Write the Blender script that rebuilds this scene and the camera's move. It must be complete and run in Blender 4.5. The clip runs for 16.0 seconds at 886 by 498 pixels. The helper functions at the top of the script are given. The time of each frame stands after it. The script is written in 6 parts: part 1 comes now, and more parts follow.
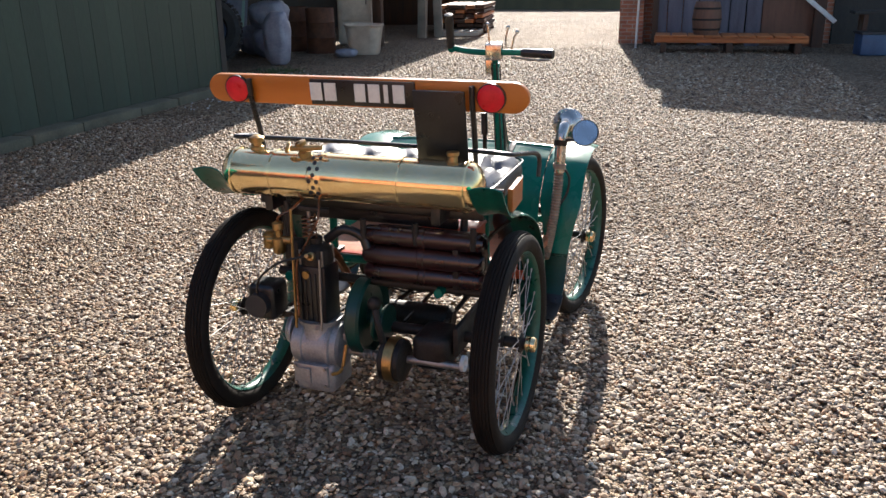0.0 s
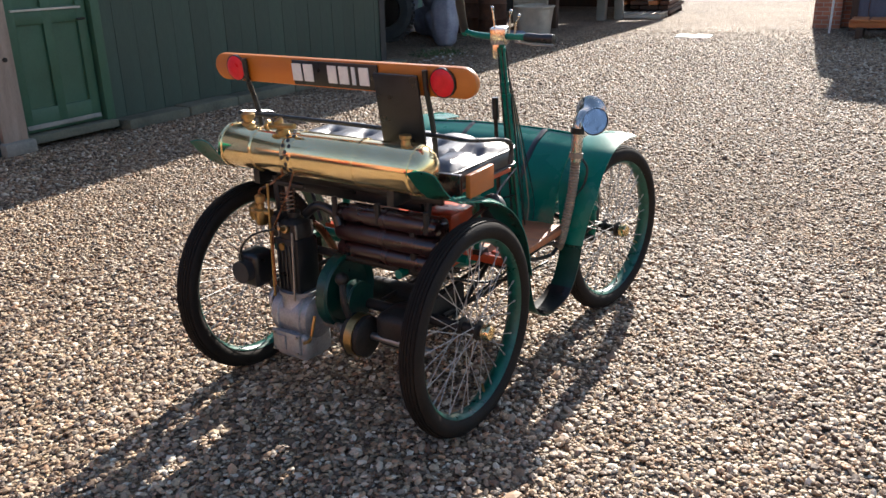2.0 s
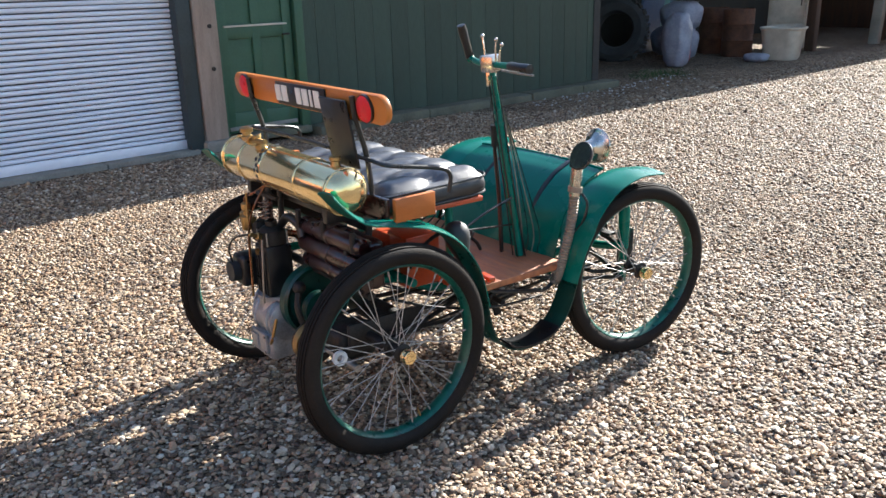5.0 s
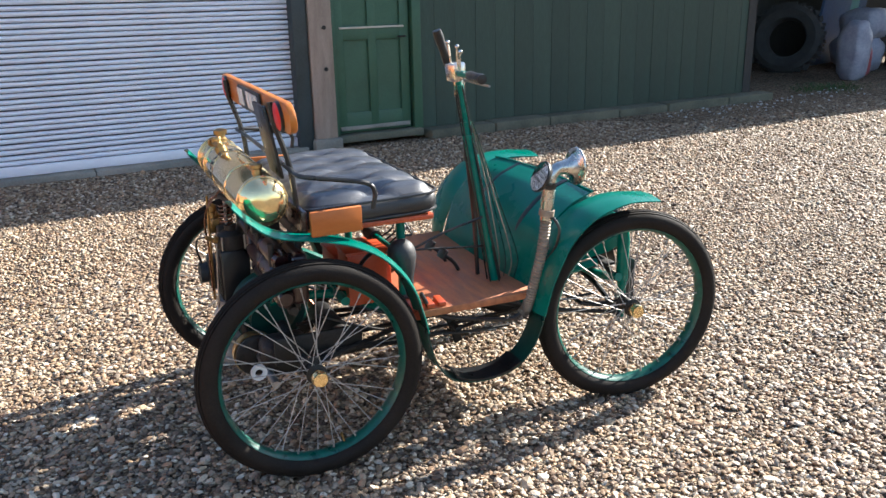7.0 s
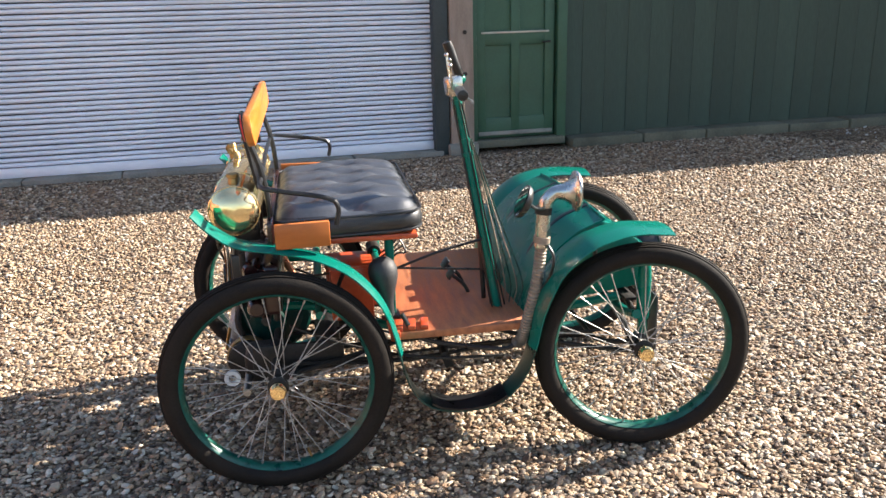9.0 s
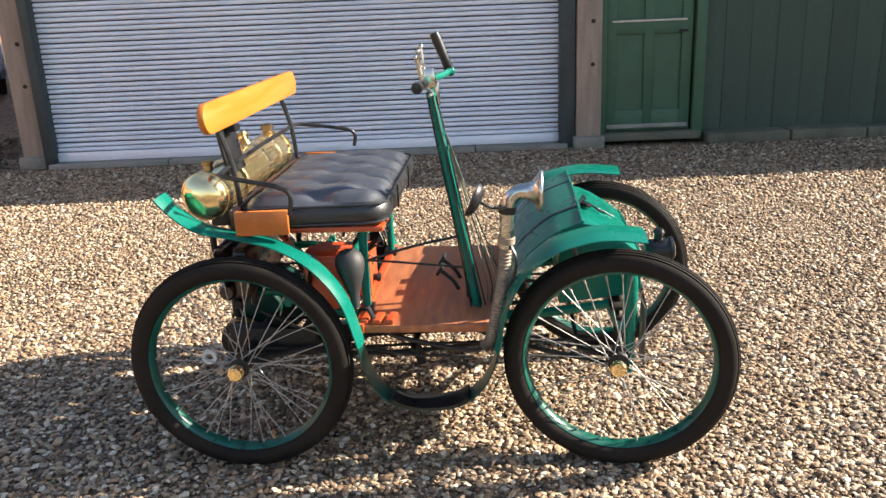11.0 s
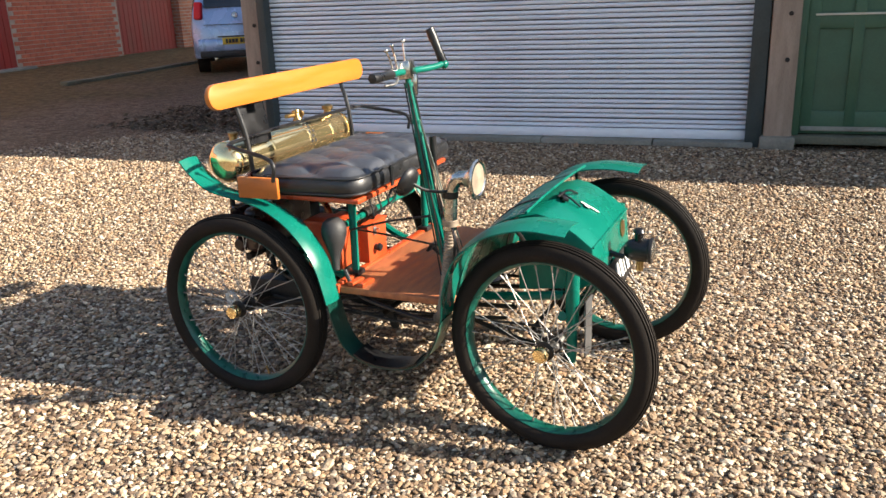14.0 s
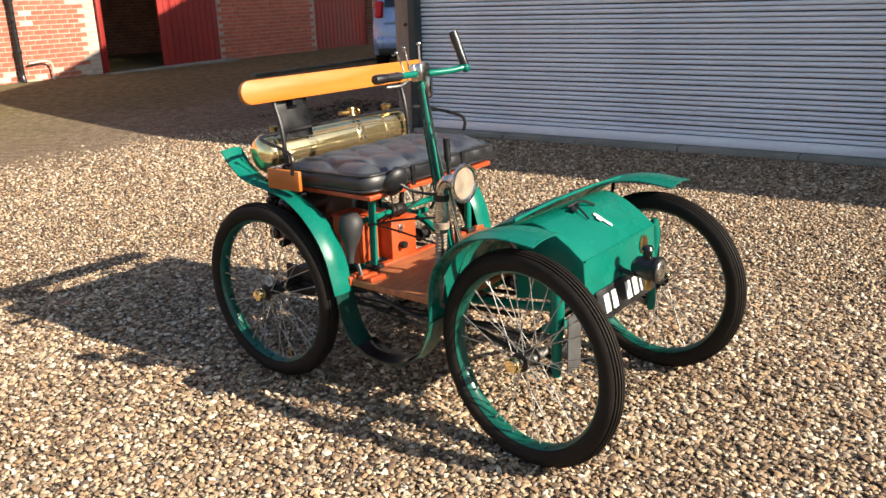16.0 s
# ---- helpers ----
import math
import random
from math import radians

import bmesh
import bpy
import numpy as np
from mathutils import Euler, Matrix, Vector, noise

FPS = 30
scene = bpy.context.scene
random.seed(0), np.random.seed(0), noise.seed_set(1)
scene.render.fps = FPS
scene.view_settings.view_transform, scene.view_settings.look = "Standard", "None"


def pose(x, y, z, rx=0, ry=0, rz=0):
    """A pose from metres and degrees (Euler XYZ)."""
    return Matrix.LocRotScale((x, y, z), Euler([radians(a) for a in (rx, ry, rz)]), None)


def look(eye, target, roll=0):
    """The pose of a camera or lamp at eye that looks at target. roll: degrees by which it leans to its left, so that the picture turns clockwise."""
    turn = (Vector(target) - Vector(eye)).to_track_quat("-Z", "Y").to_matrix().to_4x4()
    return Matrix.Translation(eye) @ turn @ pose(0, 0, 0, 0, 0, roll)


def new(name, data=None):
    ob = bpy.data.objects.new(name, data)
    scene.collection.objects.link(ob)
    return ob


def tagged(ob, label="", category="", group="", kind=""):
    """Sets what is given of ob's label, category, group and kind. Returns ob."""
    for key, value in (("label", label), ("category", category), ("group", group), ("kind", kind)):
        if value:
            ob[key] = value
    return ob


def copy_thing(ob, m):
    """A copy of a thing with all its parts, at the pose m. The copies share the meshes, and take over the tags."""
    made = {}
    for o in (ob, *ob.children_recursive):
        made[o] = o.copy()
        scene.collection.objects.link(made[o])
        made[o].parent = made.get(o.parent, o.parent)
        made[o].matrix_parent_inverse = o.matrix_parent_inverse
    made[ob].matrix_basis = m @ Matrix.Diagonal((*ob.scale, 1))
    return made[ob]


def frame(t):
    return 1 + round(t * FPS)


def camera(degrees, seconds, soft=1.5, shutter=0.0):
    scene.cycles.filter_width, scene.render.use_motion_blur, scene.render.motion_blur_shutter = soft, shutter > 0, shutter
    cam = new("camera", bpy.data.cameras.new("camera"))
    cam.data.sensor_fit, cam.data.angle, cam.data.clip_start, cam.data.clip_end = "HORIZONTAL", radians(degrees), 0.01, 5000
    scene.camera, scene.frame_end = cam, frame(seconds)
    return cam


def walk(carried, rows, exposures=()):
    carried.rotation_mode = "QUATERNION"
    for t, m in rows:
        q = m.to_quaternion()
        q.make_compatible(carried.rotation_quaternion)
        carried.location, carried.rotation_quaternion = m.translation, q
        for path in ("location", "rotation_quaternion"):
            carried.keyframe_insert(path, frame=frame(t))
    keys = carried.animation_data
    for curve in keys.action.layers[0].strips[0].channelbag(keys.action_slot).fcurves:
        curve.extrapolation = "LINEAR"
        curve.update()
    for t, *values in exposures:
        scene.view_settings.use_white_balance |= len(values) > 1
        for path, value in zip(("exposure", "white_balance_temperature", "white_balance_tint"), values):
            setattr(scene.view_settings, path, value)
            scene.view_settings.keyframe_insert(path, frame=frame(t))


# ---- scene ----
cam = camera(56.7, 16.0)
METRES, EYE, TILT, LEAN, TURN = 5.906, 1.5, 0.0, 0.0, 15.0
ROWS = [
    (0.0, 0.0, 0.0, 0.0, -0.25, -18.57, 0.73),
    (0.5, 0.0379, -0.0136, 0.003, 2.94, -18.55, 0.92),
    (1.0, 0.0651, -0.0111, 0.0009, 6.32, -18.76, 1.1),
    (1.5, 0.0935, 0.0036, -0.0003, 9.93, -19.15, 1.21),
    (2.0, 0.1236, 0.0105, -0.0006, 13.67, -19.54, 1.25),
    (2.5, 0.1578, 0.0093, 0.0022, 17.25, -19.74, 1.23),
    (3.0, 0.1777, 0.0187, 0.0015, 20.63, -19.67, 1.28),
    (3.5, 0.2004, 0.0393, 0.0003, 23.74, -19.34, 1.31),
    (4.0, 0.2292, 0.0521, 0.0009, 26.89, -18.85, 1.38),
    (6.5, 0.3607, 0.154, 0.0025, 42.53, -17.56, 1.32),
    (7.0, 0.3725, 0.1896, -0.0017, 46.12, -17.53, 1.2),
    (7.5, 0.3857, 0.2144, 0.0009, 49.85, -17.42, 1.04),
    (8.0, 0.412, 0.2401, 0.003, 53.41, -17.3, 0.97),
    (8.5, 0.4235, 0.2651, 0.0015, 57.17, -17.23, 1.08),
    (9.0, 0.4256, 0.2977, 0.0003, 60.55, -17.11, 1.39),
    (11.5, 0.4766, 0.4412, -0.003, 77.41, -17.63, 2.32),
    (12.0, 0.4989, 0.4676, 0.0016, 80.63, -17.82, 2.29),
    (12.5, 0.5029, 0.4902, -0.0034, 83.8, -17.86, 2.08),
    (13.0, 0.5034, 0.5165, -0.0008, 87.05, -17.81, 1.91),
    (13.5, 0.5135, 0.5502, -0.0016, 90.43, -17.74, 1.91),
    (14.0, 0.5216, 0.581, -0.0008, 93.92, -17.71, 2.09),
    (14.5, 0.5069, 0.6087, -0.005, 97.47, -17.62, 2.27),
    (15.0, 0.4987, 0.6357, -0.0042, 100.99, -17.43, 2.26),
    (15.5, 0.5032, 0.6704, -0.0022, 104.53, -17.35, 2.07),
    (16.0, 0.5032, 0.6917, -0.0022, 107.9, -17.27, 1.77),
]
walk(cam, [(t, pose(0, 0, EYE, TILT, LEAN, TURN) @ pose(METRES * x, METRES * y, METRES * z, 90 + pitch, roll, yaw)) for t, x, y, z, yaw, pitch, roll in ROWS], [(0, 1.45, 6250, 12), (1.5, 1.48, 6200, 12), (2.5, 1.63, 6150, 12), (4, 1.78, 5950, 9), (6.5, 1.92, 5950, 9), (8, 1.88, 6150, 10), (9, 1.92, 6350, 11), (12, 1.72, 6700, 10), (14.5, 1.52, 6730, 10), (16, 1.28, 6800, 10)])

# ---- world and sun ----
SUN_EL, SUN_AZ = 29.5, 6.3          # degrees; azimuth from +y towards -x
world = bpy.data.worlds.new("sky")
scene.world = world
world.use_nodes = True
wn = world.node_tree
sky = wn.nodes.new("ShaderNodeTexSky")
sky.sky_type, sky.sun_disc = "NISHITA", False
sky.sun_elevation, sky.sun_rotation = radians(SUN_EL), radians(-SUN_AZ)
wn.nodes["Background"].inputs["Strength"].default_value = 0.084
wn.links.new(sky.outputs[0], wn.nodes["Background"].inputs["Color"])
sun = new("sun", bpy.data.lights.new("sun", "SUN"))
sun.data.energy, sun.data.angle, sun.data.color = 4.9, radians(0.53), (1.0, 0.91, 0.78)
sun_from = Vector((-math.sin(radians(SUN_AZ)) * math.cos(radians(SUN_EL)), math.cos(radians(SUN_AZ)) * math.cos(radians(SUN_EL)), math.sin(radians(SUN_EL))))
sun.matrix_world = look(sun_from * 60, (0, 0, 0))


# ---- materials ----
def material(name, dark, light, scale=8.0, rough=0.5, metal=0.0, bump=0.0, bump_scale=60.0, coat=0.0, spread=0.12, spec=0.5, stretch=(1, 1, 1), random_by=None):
    """Two-scale mottled surface: broad stain, fine grain, uneven gloss and fine relief."""
    m = bpy.data.materials.new(name)
    m.use_nodes = True
    n, l = m.node_tree.nodes, m.node_tree.links
    bsdf = n["Principled BSDF"]
    co, mp = n.new("ShaderNodeTexCoord"), n.new("ShaderNodeMapping")
    mp.inputs["Scale"].default_value = stretch
    l.new(co.outputs["Object"], mp.inputs["Vector"])
    broad, fine = n.new("ShaderNodeTexNoise"), n.new("ShaderNodeTexNoise")
    broad.inputs["Scale"].default_value, broad.inputs["Detail"].default_value = scale, 6
    fine.inputs["Scale"].default_value, fine.inputs["Detail"].default_value = bump_scale, 5
    for t in (broad, fine):
        l.new(mp.outputs[0], t.inputs["Vector"])
    add = n.new("ShaderNodeMath")
    add.operation = "MULTIPLY_ADD"
    l.new(fine.outputs["Fac"], add.inputs[0])
    add.inputs[1].default_value = 0.5
    l.new(broad.outputs["Fac"], add.inputs[2])
    ramp = n.new("ShaderNodeValToRGB")
    ramp.color_ramp.elements[0].position, ramp.color_ramp.elements[1].position = 0.5, 1.0
    ramp.color_ramp.elements[0].color, ramp.color_ramp.elements[1].color = (*dark, 1), (*light, 1)
    l.new(add.outputs[0], ramp.inputs[0])
    l.new(ramp.outputs[0], bsdf.inputs["Base Color"])
    rr = n.new("ShaderNodeMapRange")
    rr.inputs["From Min"].default_value, rr.inputs["From Max"].default_value = 0.3, 0.7
    rr.inputs["To Min"].default_value, rr.inputs["To Max"].default_value = max(0.02, rough - spread), min(1, rough + spread)
    l.new(broad.outputs["Fac"], rr.inputs["Value"])
    l.new(rr.outputs[0], bsdf.inputs["Roughness"])
    bsdf.inputs["Metallic"].default_value, bsdf.inputs["Specular IOR Level"].default_value = metal, spec
    bsdf.inputs["Coat Weight"].default_value, bsdf.inputs["Coat Roughness"].default_value = coat, 0.08
    if bump:
        b = n.new("ShaderNodeBump")
        b.inputs["Strength"].default_value, b.inputs["Distance"].default_value = bump, 0.004
        l.new(fine.outputs["Fac"], b.inputs["Height"])
        l.new(b.outputs[0], bsdf.inputs["Normal"])
    if random_by:
        src = n.new("ShaderNodeObjectInfo") if random_by == "Object" else n.new("ShaderNodeNewGeometry")
        hsv, mr = n.new("ShaderNodeHueSaturation"), n.new("ShaderNodeMapRange")
        mr.inputs["To Min"].default_value, mr.inputs["To Max"].default_value = 0.86, 1.12
        l.new(src.outputs["Random" if random_by == "Object" else "Random Per Island"], mr.inputs["Value"])
        l.new(mr.outputs[0], hsv.inputs["Value"])
        l.new(ramp.outputs[0], hsv.inputs["Color"])
        l.new(hsv.outputs[0], bsdf.inputs["Base Color"])
    return m


GREEN = material("green_enamel", (0.001, 0.102, 0.073), (0.002, 0.146, 0.106), 6, 0.28, 0, 0.04, 140, 0.08, spec=0.22)
# worn rim enamel; also carries the mudguard undersides' shade in its colour
RIMSHADEGREEN = material("worn_rim_shaded_underside", (0.001, 0.040, 0.029), (0.003, 0.105, 0.074), 26, 0.35, 0, 0.1, 140)
SPOKE = material("dull_spoke_steel", (0.26, 0.25, 0.235), (0.46, 0.44, 0.41), 40, 0.45, 0.45, 0.05, 120)
# green enamel darkened in colour to stand for shade on step and flywheel
DARKGREEN = material("shaded_dark_green", (0.001, 0.022, 0.016), (0.003, 0.05, 0.037), 9, 0.35, 0, 0.2, 120)
SLATE = material("slate_green_channel", (0.022, 0.032, 0.033), (0.045, 0.060, 0.060), 5, 0.55, 0, 0.2, 60)
BLACK = material("black_enamel", (0.005, 0.005, 0.006), (0.014, 0.014, 0.015), 14, 0.35, 0, 0.1, 120)
IRON = material("oily_iron", (0.006, 0.0055, 0.005), (0.032, 0.027, 0.022), 22, 0.58, 0.3, 0.3, 120)
RUBBER = material("tyre_rubber", (0.0065, 0.0052, 0.0044), (0.021, 0.0165, 0.013), 9, 0.70, 0, 0.25, 160, spec=0.17)
BULB = material("rubber_bulb", (0.014, 0.014, 0.015), (0.032, 0.032, 0.033), 14, 0.55, 0, 0.1, 120)
# cushion top lifted to blue-grey: sky sheen in the colour; boxing stays darker
LEATHER = material("skylit_black_leather", (0.024, 0.027, 0.034), (0.054, 0.059, 0.070), 10, 0.40, 0, 0.25, 220, 0.12, spec=0.8)
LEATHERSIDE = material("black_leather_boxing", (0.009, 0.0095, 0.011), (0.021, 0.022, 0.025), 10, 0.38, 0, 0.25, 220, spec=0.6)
WOOD = material("varnished_oak", (0.42, 0.126, 0.013), (0.49, 0.158, 0.018), 3, 0.40, 0, 0.08, 60, 0.12, stretch=(1, 9, 9))
REDWOOD = material("red_brown_varnished_board", (0.34, 0.088, 0.012), (0.46, 0.135, 0.020), 3, 0.42, 0, 0.08, 60, 0.1, stretch=(9, 1, 9))
FLOORWOOD = material("painted_floor_board", (0.23, 0.072, 0.028), (0.47, 0.165, 0.062), 7, 0.6, 0, 0.25, 70, stretch=(1, 6, 6))
ORANGE = material("red_orange_paint", (0.36, 0.046, 0.012), (0.50, 0.078, 0.020), 6, 0.38, 0, 0.1, 90, 0.2)
MAROON = material("maroon_paint", (0.012, 0.0035, 0.0035), (0.032, 0.008, 0.007), 9, 0.3, 0, 0.1, 90, 0.3)
BRASS = material("polished_brass", (0.80, 0.60, 0.28), (0.88, 0.72, 0.42), 7, 0.13, 0.92, 0.04, 90, spread=0.05)
DULLBRASS = material("dull_brass", (0.26, 0.17, 0.07), (0.46, 0.31, 0.13), 20, 0.38, 1, 0.2, 120)
NICKEL = material("worn_nickel", (0.42, 0.40, 0.36), (0.66, 0.63, 0.58), 12, 0.24, 1, 0.08, 120)
HOSE = material("ribbed_metal_hose", (0.20, 0.155, 0.115), (0.34, 0.27, 0.20), 30, 0.62, 0.2, 0.1, 120)
STEEL = material("bright_steel", (0.27, 0.26, 0.25), (0.40, 0.39, 0.37), 30, 0.48, 1, 0.05, 120)
ALLOY = material("cast_alloy", (0.22, 0.225, 0.235), (0.42, 0.43, 0.44), 16, 0.45, 0.6, 0.4, 140)
COPPER = material("copper_pipe", (0.18, 0.080, 0.045), (0.32, 0.15, 0.085), 20, 0.3, 1, 0.1, 120)
REDLENS = material("red_reflector", (0.56, 0.008, 0.014), (0.74, 0.016, 0.028), 40, 0.36, 0, 0.2, 300, 0.1, spec=0.3)
WHITE = material("white_paint", (0.55, 0.55, 0.53), (0.70, 0.70, 0.67), 20, 0.5, 0, 0.05, 120)
MIRROR = material("mirror_glass", (0.86, 0.88, 0.90), (0.88, 0.90, 0.92), 5, 0.03, 1, spread=0.01)
GREY = material("grey_sheet", (0.05, 0.05, 0.05), (0.10, 0.10, 0.10), 9, 0.5, 0.3, 0.1, 90)

SHUTTER = material("galvanised_slat", (0.68, 0.70, 0.76), (0.84, 0.86, 0.91), 3, 0.42, 0.1, 0.05, 40, stretch=(1, 0.3, 1))
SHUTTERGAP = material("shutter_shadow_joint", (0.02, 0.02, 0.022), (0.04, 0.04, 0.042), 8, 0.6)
SHEDGREEN = material("faded_green_boards", (0.022, 0.042, 0.029), (0.044, 0.074, 0.052), 1.3, 0.6, 0, 0.3, 40, stretch=(1, 3, 0.35), random_by="Object")
DOORGREEN = material("green_door_paint", (0.027, 0.080, 0.044), (0.050, 0.122, 0.068), 3, 0.5, 0, 0.2, 60)
POST = material("weathered_post", (0.22, 0.165, 0.125), (0.38, 0.30, 0.24), 4, 0.8, 0, 0.6, 50, stretch=(4, 4, 0.6))
# mossy concrete, toned darker to hold the shade along the shed plinth
KERBSTONE = material("mossy_shaded_concrete", (0.075, 0.078, 0.052), (0.17, 0.165, 0.115), 3, 0.9, 0, 0.7, 50)
CONCRETE = material("old_concrete", (0.15, 0.145, 0.12), (0.30, 0.285, 0.24), 3, 0.85, 0, 0.7, 50)
ROOF = material("corrugated_roof", (0.08, 0.08, 0.08), (0.17, 0.165, 0.155), 2, 0.7, 0, 0.3, 30)
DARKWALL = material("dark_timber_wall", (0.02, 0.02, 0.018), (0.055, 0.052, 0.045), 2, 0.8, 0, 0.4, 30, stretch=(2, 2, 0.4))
MOSSWALL = material("mossy_boarding", (0.055, 0.060, 0.034), (0.115, 0.120, 0.070), 1.5, 0.85, 0, 0.4, 30, stretch=(2, 2, 0.4))
REDDOOR = material("red_door_paint", (0.19, 0.010, 0.008), (0.31, 0.019, 0.013), 2, 0.5, 0, 0.2, 40, stretch=(3, 3, 0.4))
BROWNWOOD = material("old_brown_boards", (0.034, 0.017, 0.009), (0.090, 0.046, 0.026), 3, 0.75, 0, 0.4, 40, stretch=(4, 4, 0.4))
BLUEBOARD = material("blue_grey_board", (0.075, 0.070, 0.090), (0.17, 0.16, 0.19), 2, 0.8, 0, 0.4, 40, stretch=(4, 4, 0.4), random_by="Object")
BROWNPANEL = material("stained_brown_panel", (0.10, 0.050, 0.032), (0.20, 0.105, 0.068), 3, 0.7, 0, 0.3, 40, stretch=(4, 4, 0.4))
BEAM = material("orange_timber_beam", (0.35, 0.10, 0.025), (0.55, 0.20, 0.06), 4, 0.6, 0, 0.3, 40, stretch=(0.5, 5, 5))
CARPAINT = material("silver_blue_car_paint", (0.30, 0.45, 0.72), (0.35, 0.50, 0.76), 4, 0.28, 0.2, 0, 60, 0.8)
GLASSDARK = material("tinted_glass", (0.01, 0.012, 0.016), (0.02, 0.022, 0.028), 4, 0.06, 0, coat=0.5)
YELLOWPLATE = material("yellow_plate", (0.62, 0.42, 0.03), (0.70, 0.50, 0.05), 8, 0.4)
PLASTIC = material("dark_plastic", (0.015, 0.015, 0.016), (0.03, 0.03, 0.032), 9, 0.5)
SACK = material("pale_plastic_sack", (0.20, 0.22, 0.28), (0.36, 0.38, 0.45), 6, 0.45, 0, 0.4, 30)
BLUESHEET = material("blue_sheet", (0.03, 0.06, 0.13), (0.06, 0.11, 0.2), 5, 0.5, 0, 0.3, 30)
TEALSHEET = material("teal_sheet", (0.07, 0.22, 0.22), (0.12, 0.3, 0.3), 5, 0.5, 0, 0.3, 30)
CREAM = material("cream_enamel", (0.42, 0.38, 0.30), (0.62, 0.57, 0.47), 6, 0.4, 0, 0.15, 60)
MOSS = material("weed_leaf", (0.03, 0.06, 0.015), (0.08, 0.13, 0.03), 12, 0.6)


def brick_material(name, c1, c2, mortar):
    m = bpy.data.materials.new(name)
    m.use_nodes = True
    n, l = m.node_tree.nodes, m.node_tree.links
    bsdf = n["Principled BSDF"]
    co, sep, comb = n.new("ShaderNodeTexCoord"), n.new("ShaderNodeSeparateXYZ"), n.new("ShaderNodeCombineXYZ")
    add = n.new("ShaderNodeMath")
    l.new(co.outputs["Object"], sep.inputs[0])
    l.new(sep.outputs[0], add.inputs[0])
    l.new(sep.outputs[1], add.inputs[1])
    l.new(add.outputs[0], comb.inputs[0])
    l.new(sep.outputs[2], comb.inputs[1])
    br = n.new("ShaderNodeTexBrick")
    br.inputs["Color1"].default_value, br.inputs["Color2"].default_value, br.inputs["Mortar"].default_value = (*c1, 1), (*c2, 1), (*mortar, 1)
    br.inputs["Scale"].default_value, br.inputs["Brick Width"].default_value, br.inputs["Row Height"].default_value = 1, 0.235, 0.082
    br.inputs["Mortar Size"].default_value, br.inputs["Bias"].default_value = 0.008, -0.1
    l.new(comb.outputs[0], br.inputs["Vector"])
    nz = n.new("ShaderNodeTexNoise")
    nz.inputs["Scale"].default_value, nz.inputs["Detail"].default_value = 2.2, 8
    l.new(co.outputs["Object"], nz.inputs["Vector"])
    mix = n.new("ShaderNodeMix")
    mix.data_type, mix.blend_type = "RGBA", "OVERLAY"
    mix.inputs["Factor"].default_value = 0.7
    l.new(br.outputs["Color"], mix.inputs["A"])
    l.new(nz.outputs["Fac"], mix.inputs["B"])
    l.new(mix.outputs["Result"], bsdf.inputs["Base Color"])
    bsdf.inputs["Roughness"].default_value = 0.85
    b = n.new("ShaderNodeBump")
    b.invert = True
    b.inputs["Strength"].default_value, b.inputs["Distance"].default_value = 0.8, 0.012
    l.new(br.outputs["Fac"], b.inputs["Height"])
    l.new(b.outputs[0], bsdf.inputs["Normal"])
    return m


# one brick, two tones: sunlit panel toned down, shaded courses brightened
BRICKFACE = material("sunlit_brick_face", (0.25, 0.066, 0.038), (0.43, 0.145, 0.088), 9, 0.85, 0, 0.8, 60, random_by="Object")
BRICKROW = material("shaded_brick_course", (0.36, 0.085, 0.048), (0.56, 0.175, 0.10), 9, 0.85, 0, 0.8, 60, random_by="Island")
MORTAR = material("lime_mortar", (0.30, 0.24, 0.19), (0.50, 0.42, 0.35), 6, 0.9, 0, 0.6, 60)
LIME = material("limewashed_brick", (0.36, 0.29, 0.22), (0.60, 0.54, 0.44), 7, 0.9, 0, 0.8, 60, random_by="Object")
BRICK = brick_material("red_brick", (0.36, 0.13, 0.075), (0.48, 0.20, 0.11), (0.40, 0.34, 0.28))


def stone_ramp(n):
    r = n.new("ShaderNodeValToRGB")
    r.color_ramp.elements[0].position, r.color_ramp.elements[0].color = 0.0, (0.085, 0.060, 0.045, 1)
    r.color_ramp.elements[1].position, r.color_ramp.elements[1].color = 1.0, (0.60, 0.53, 0.42, 1)
    for p, c in ((0.14, (0.140, 0.092, 0.060)), (0.32, (0.257, 0.170, 0.098)), (0.50, (0.272, 0.220, 0.167)), (0.68, (0.438, 0.333, 0.211)), (0.80, (0.347, 0.211, 0.121)), (0.9, (0.529, 0.438, 0.318))):
        e = r.color_ramp.elements.new(p)
        e.color = (*c, 1)
    return r


def pebble_material():
    m = bpy.data.materials.new("pebble")
    m.use_nodes = True
    n, l = m.node_tree.nodes, m.node_tree.links
    geo, r = n.new("ShaderNodeNewGeometry"), stone_ramp(n)
    l.new(geo.outputs["Random Per Island"], r.inputs[0])
    co, nz = n.new("ShaderNodeTexCoord"), n.new("ShaderNodeTexNoise")
    nz.inputs["Scale"].default_value, nz.inputs["Detail"].default_value = 140, 4
    l.new(co.outputs["Object"], nz.inputs["Vector"])
    mix = n.new("ShaderNodeMix")
    mix.data_type, mix.blend_type = "RGBA", "OVERLAY"
    mix.inputs["Factor"].default_value = 0.5
    l.new(r.outputs[0], mix.inputs["A"])
    l.new(nz.outputs["Fac"], mix.inputs["B"])
    l.new(mix.outputs["Result"], n["Principled BSDF"].inputs["Base Color"])
    n["Principled BSDF"].inputs["Roughness"].default_value = 0.6
    n["Principled BSDF"].inputs["Specular IOR Level"].default_value = 0.3
    return m


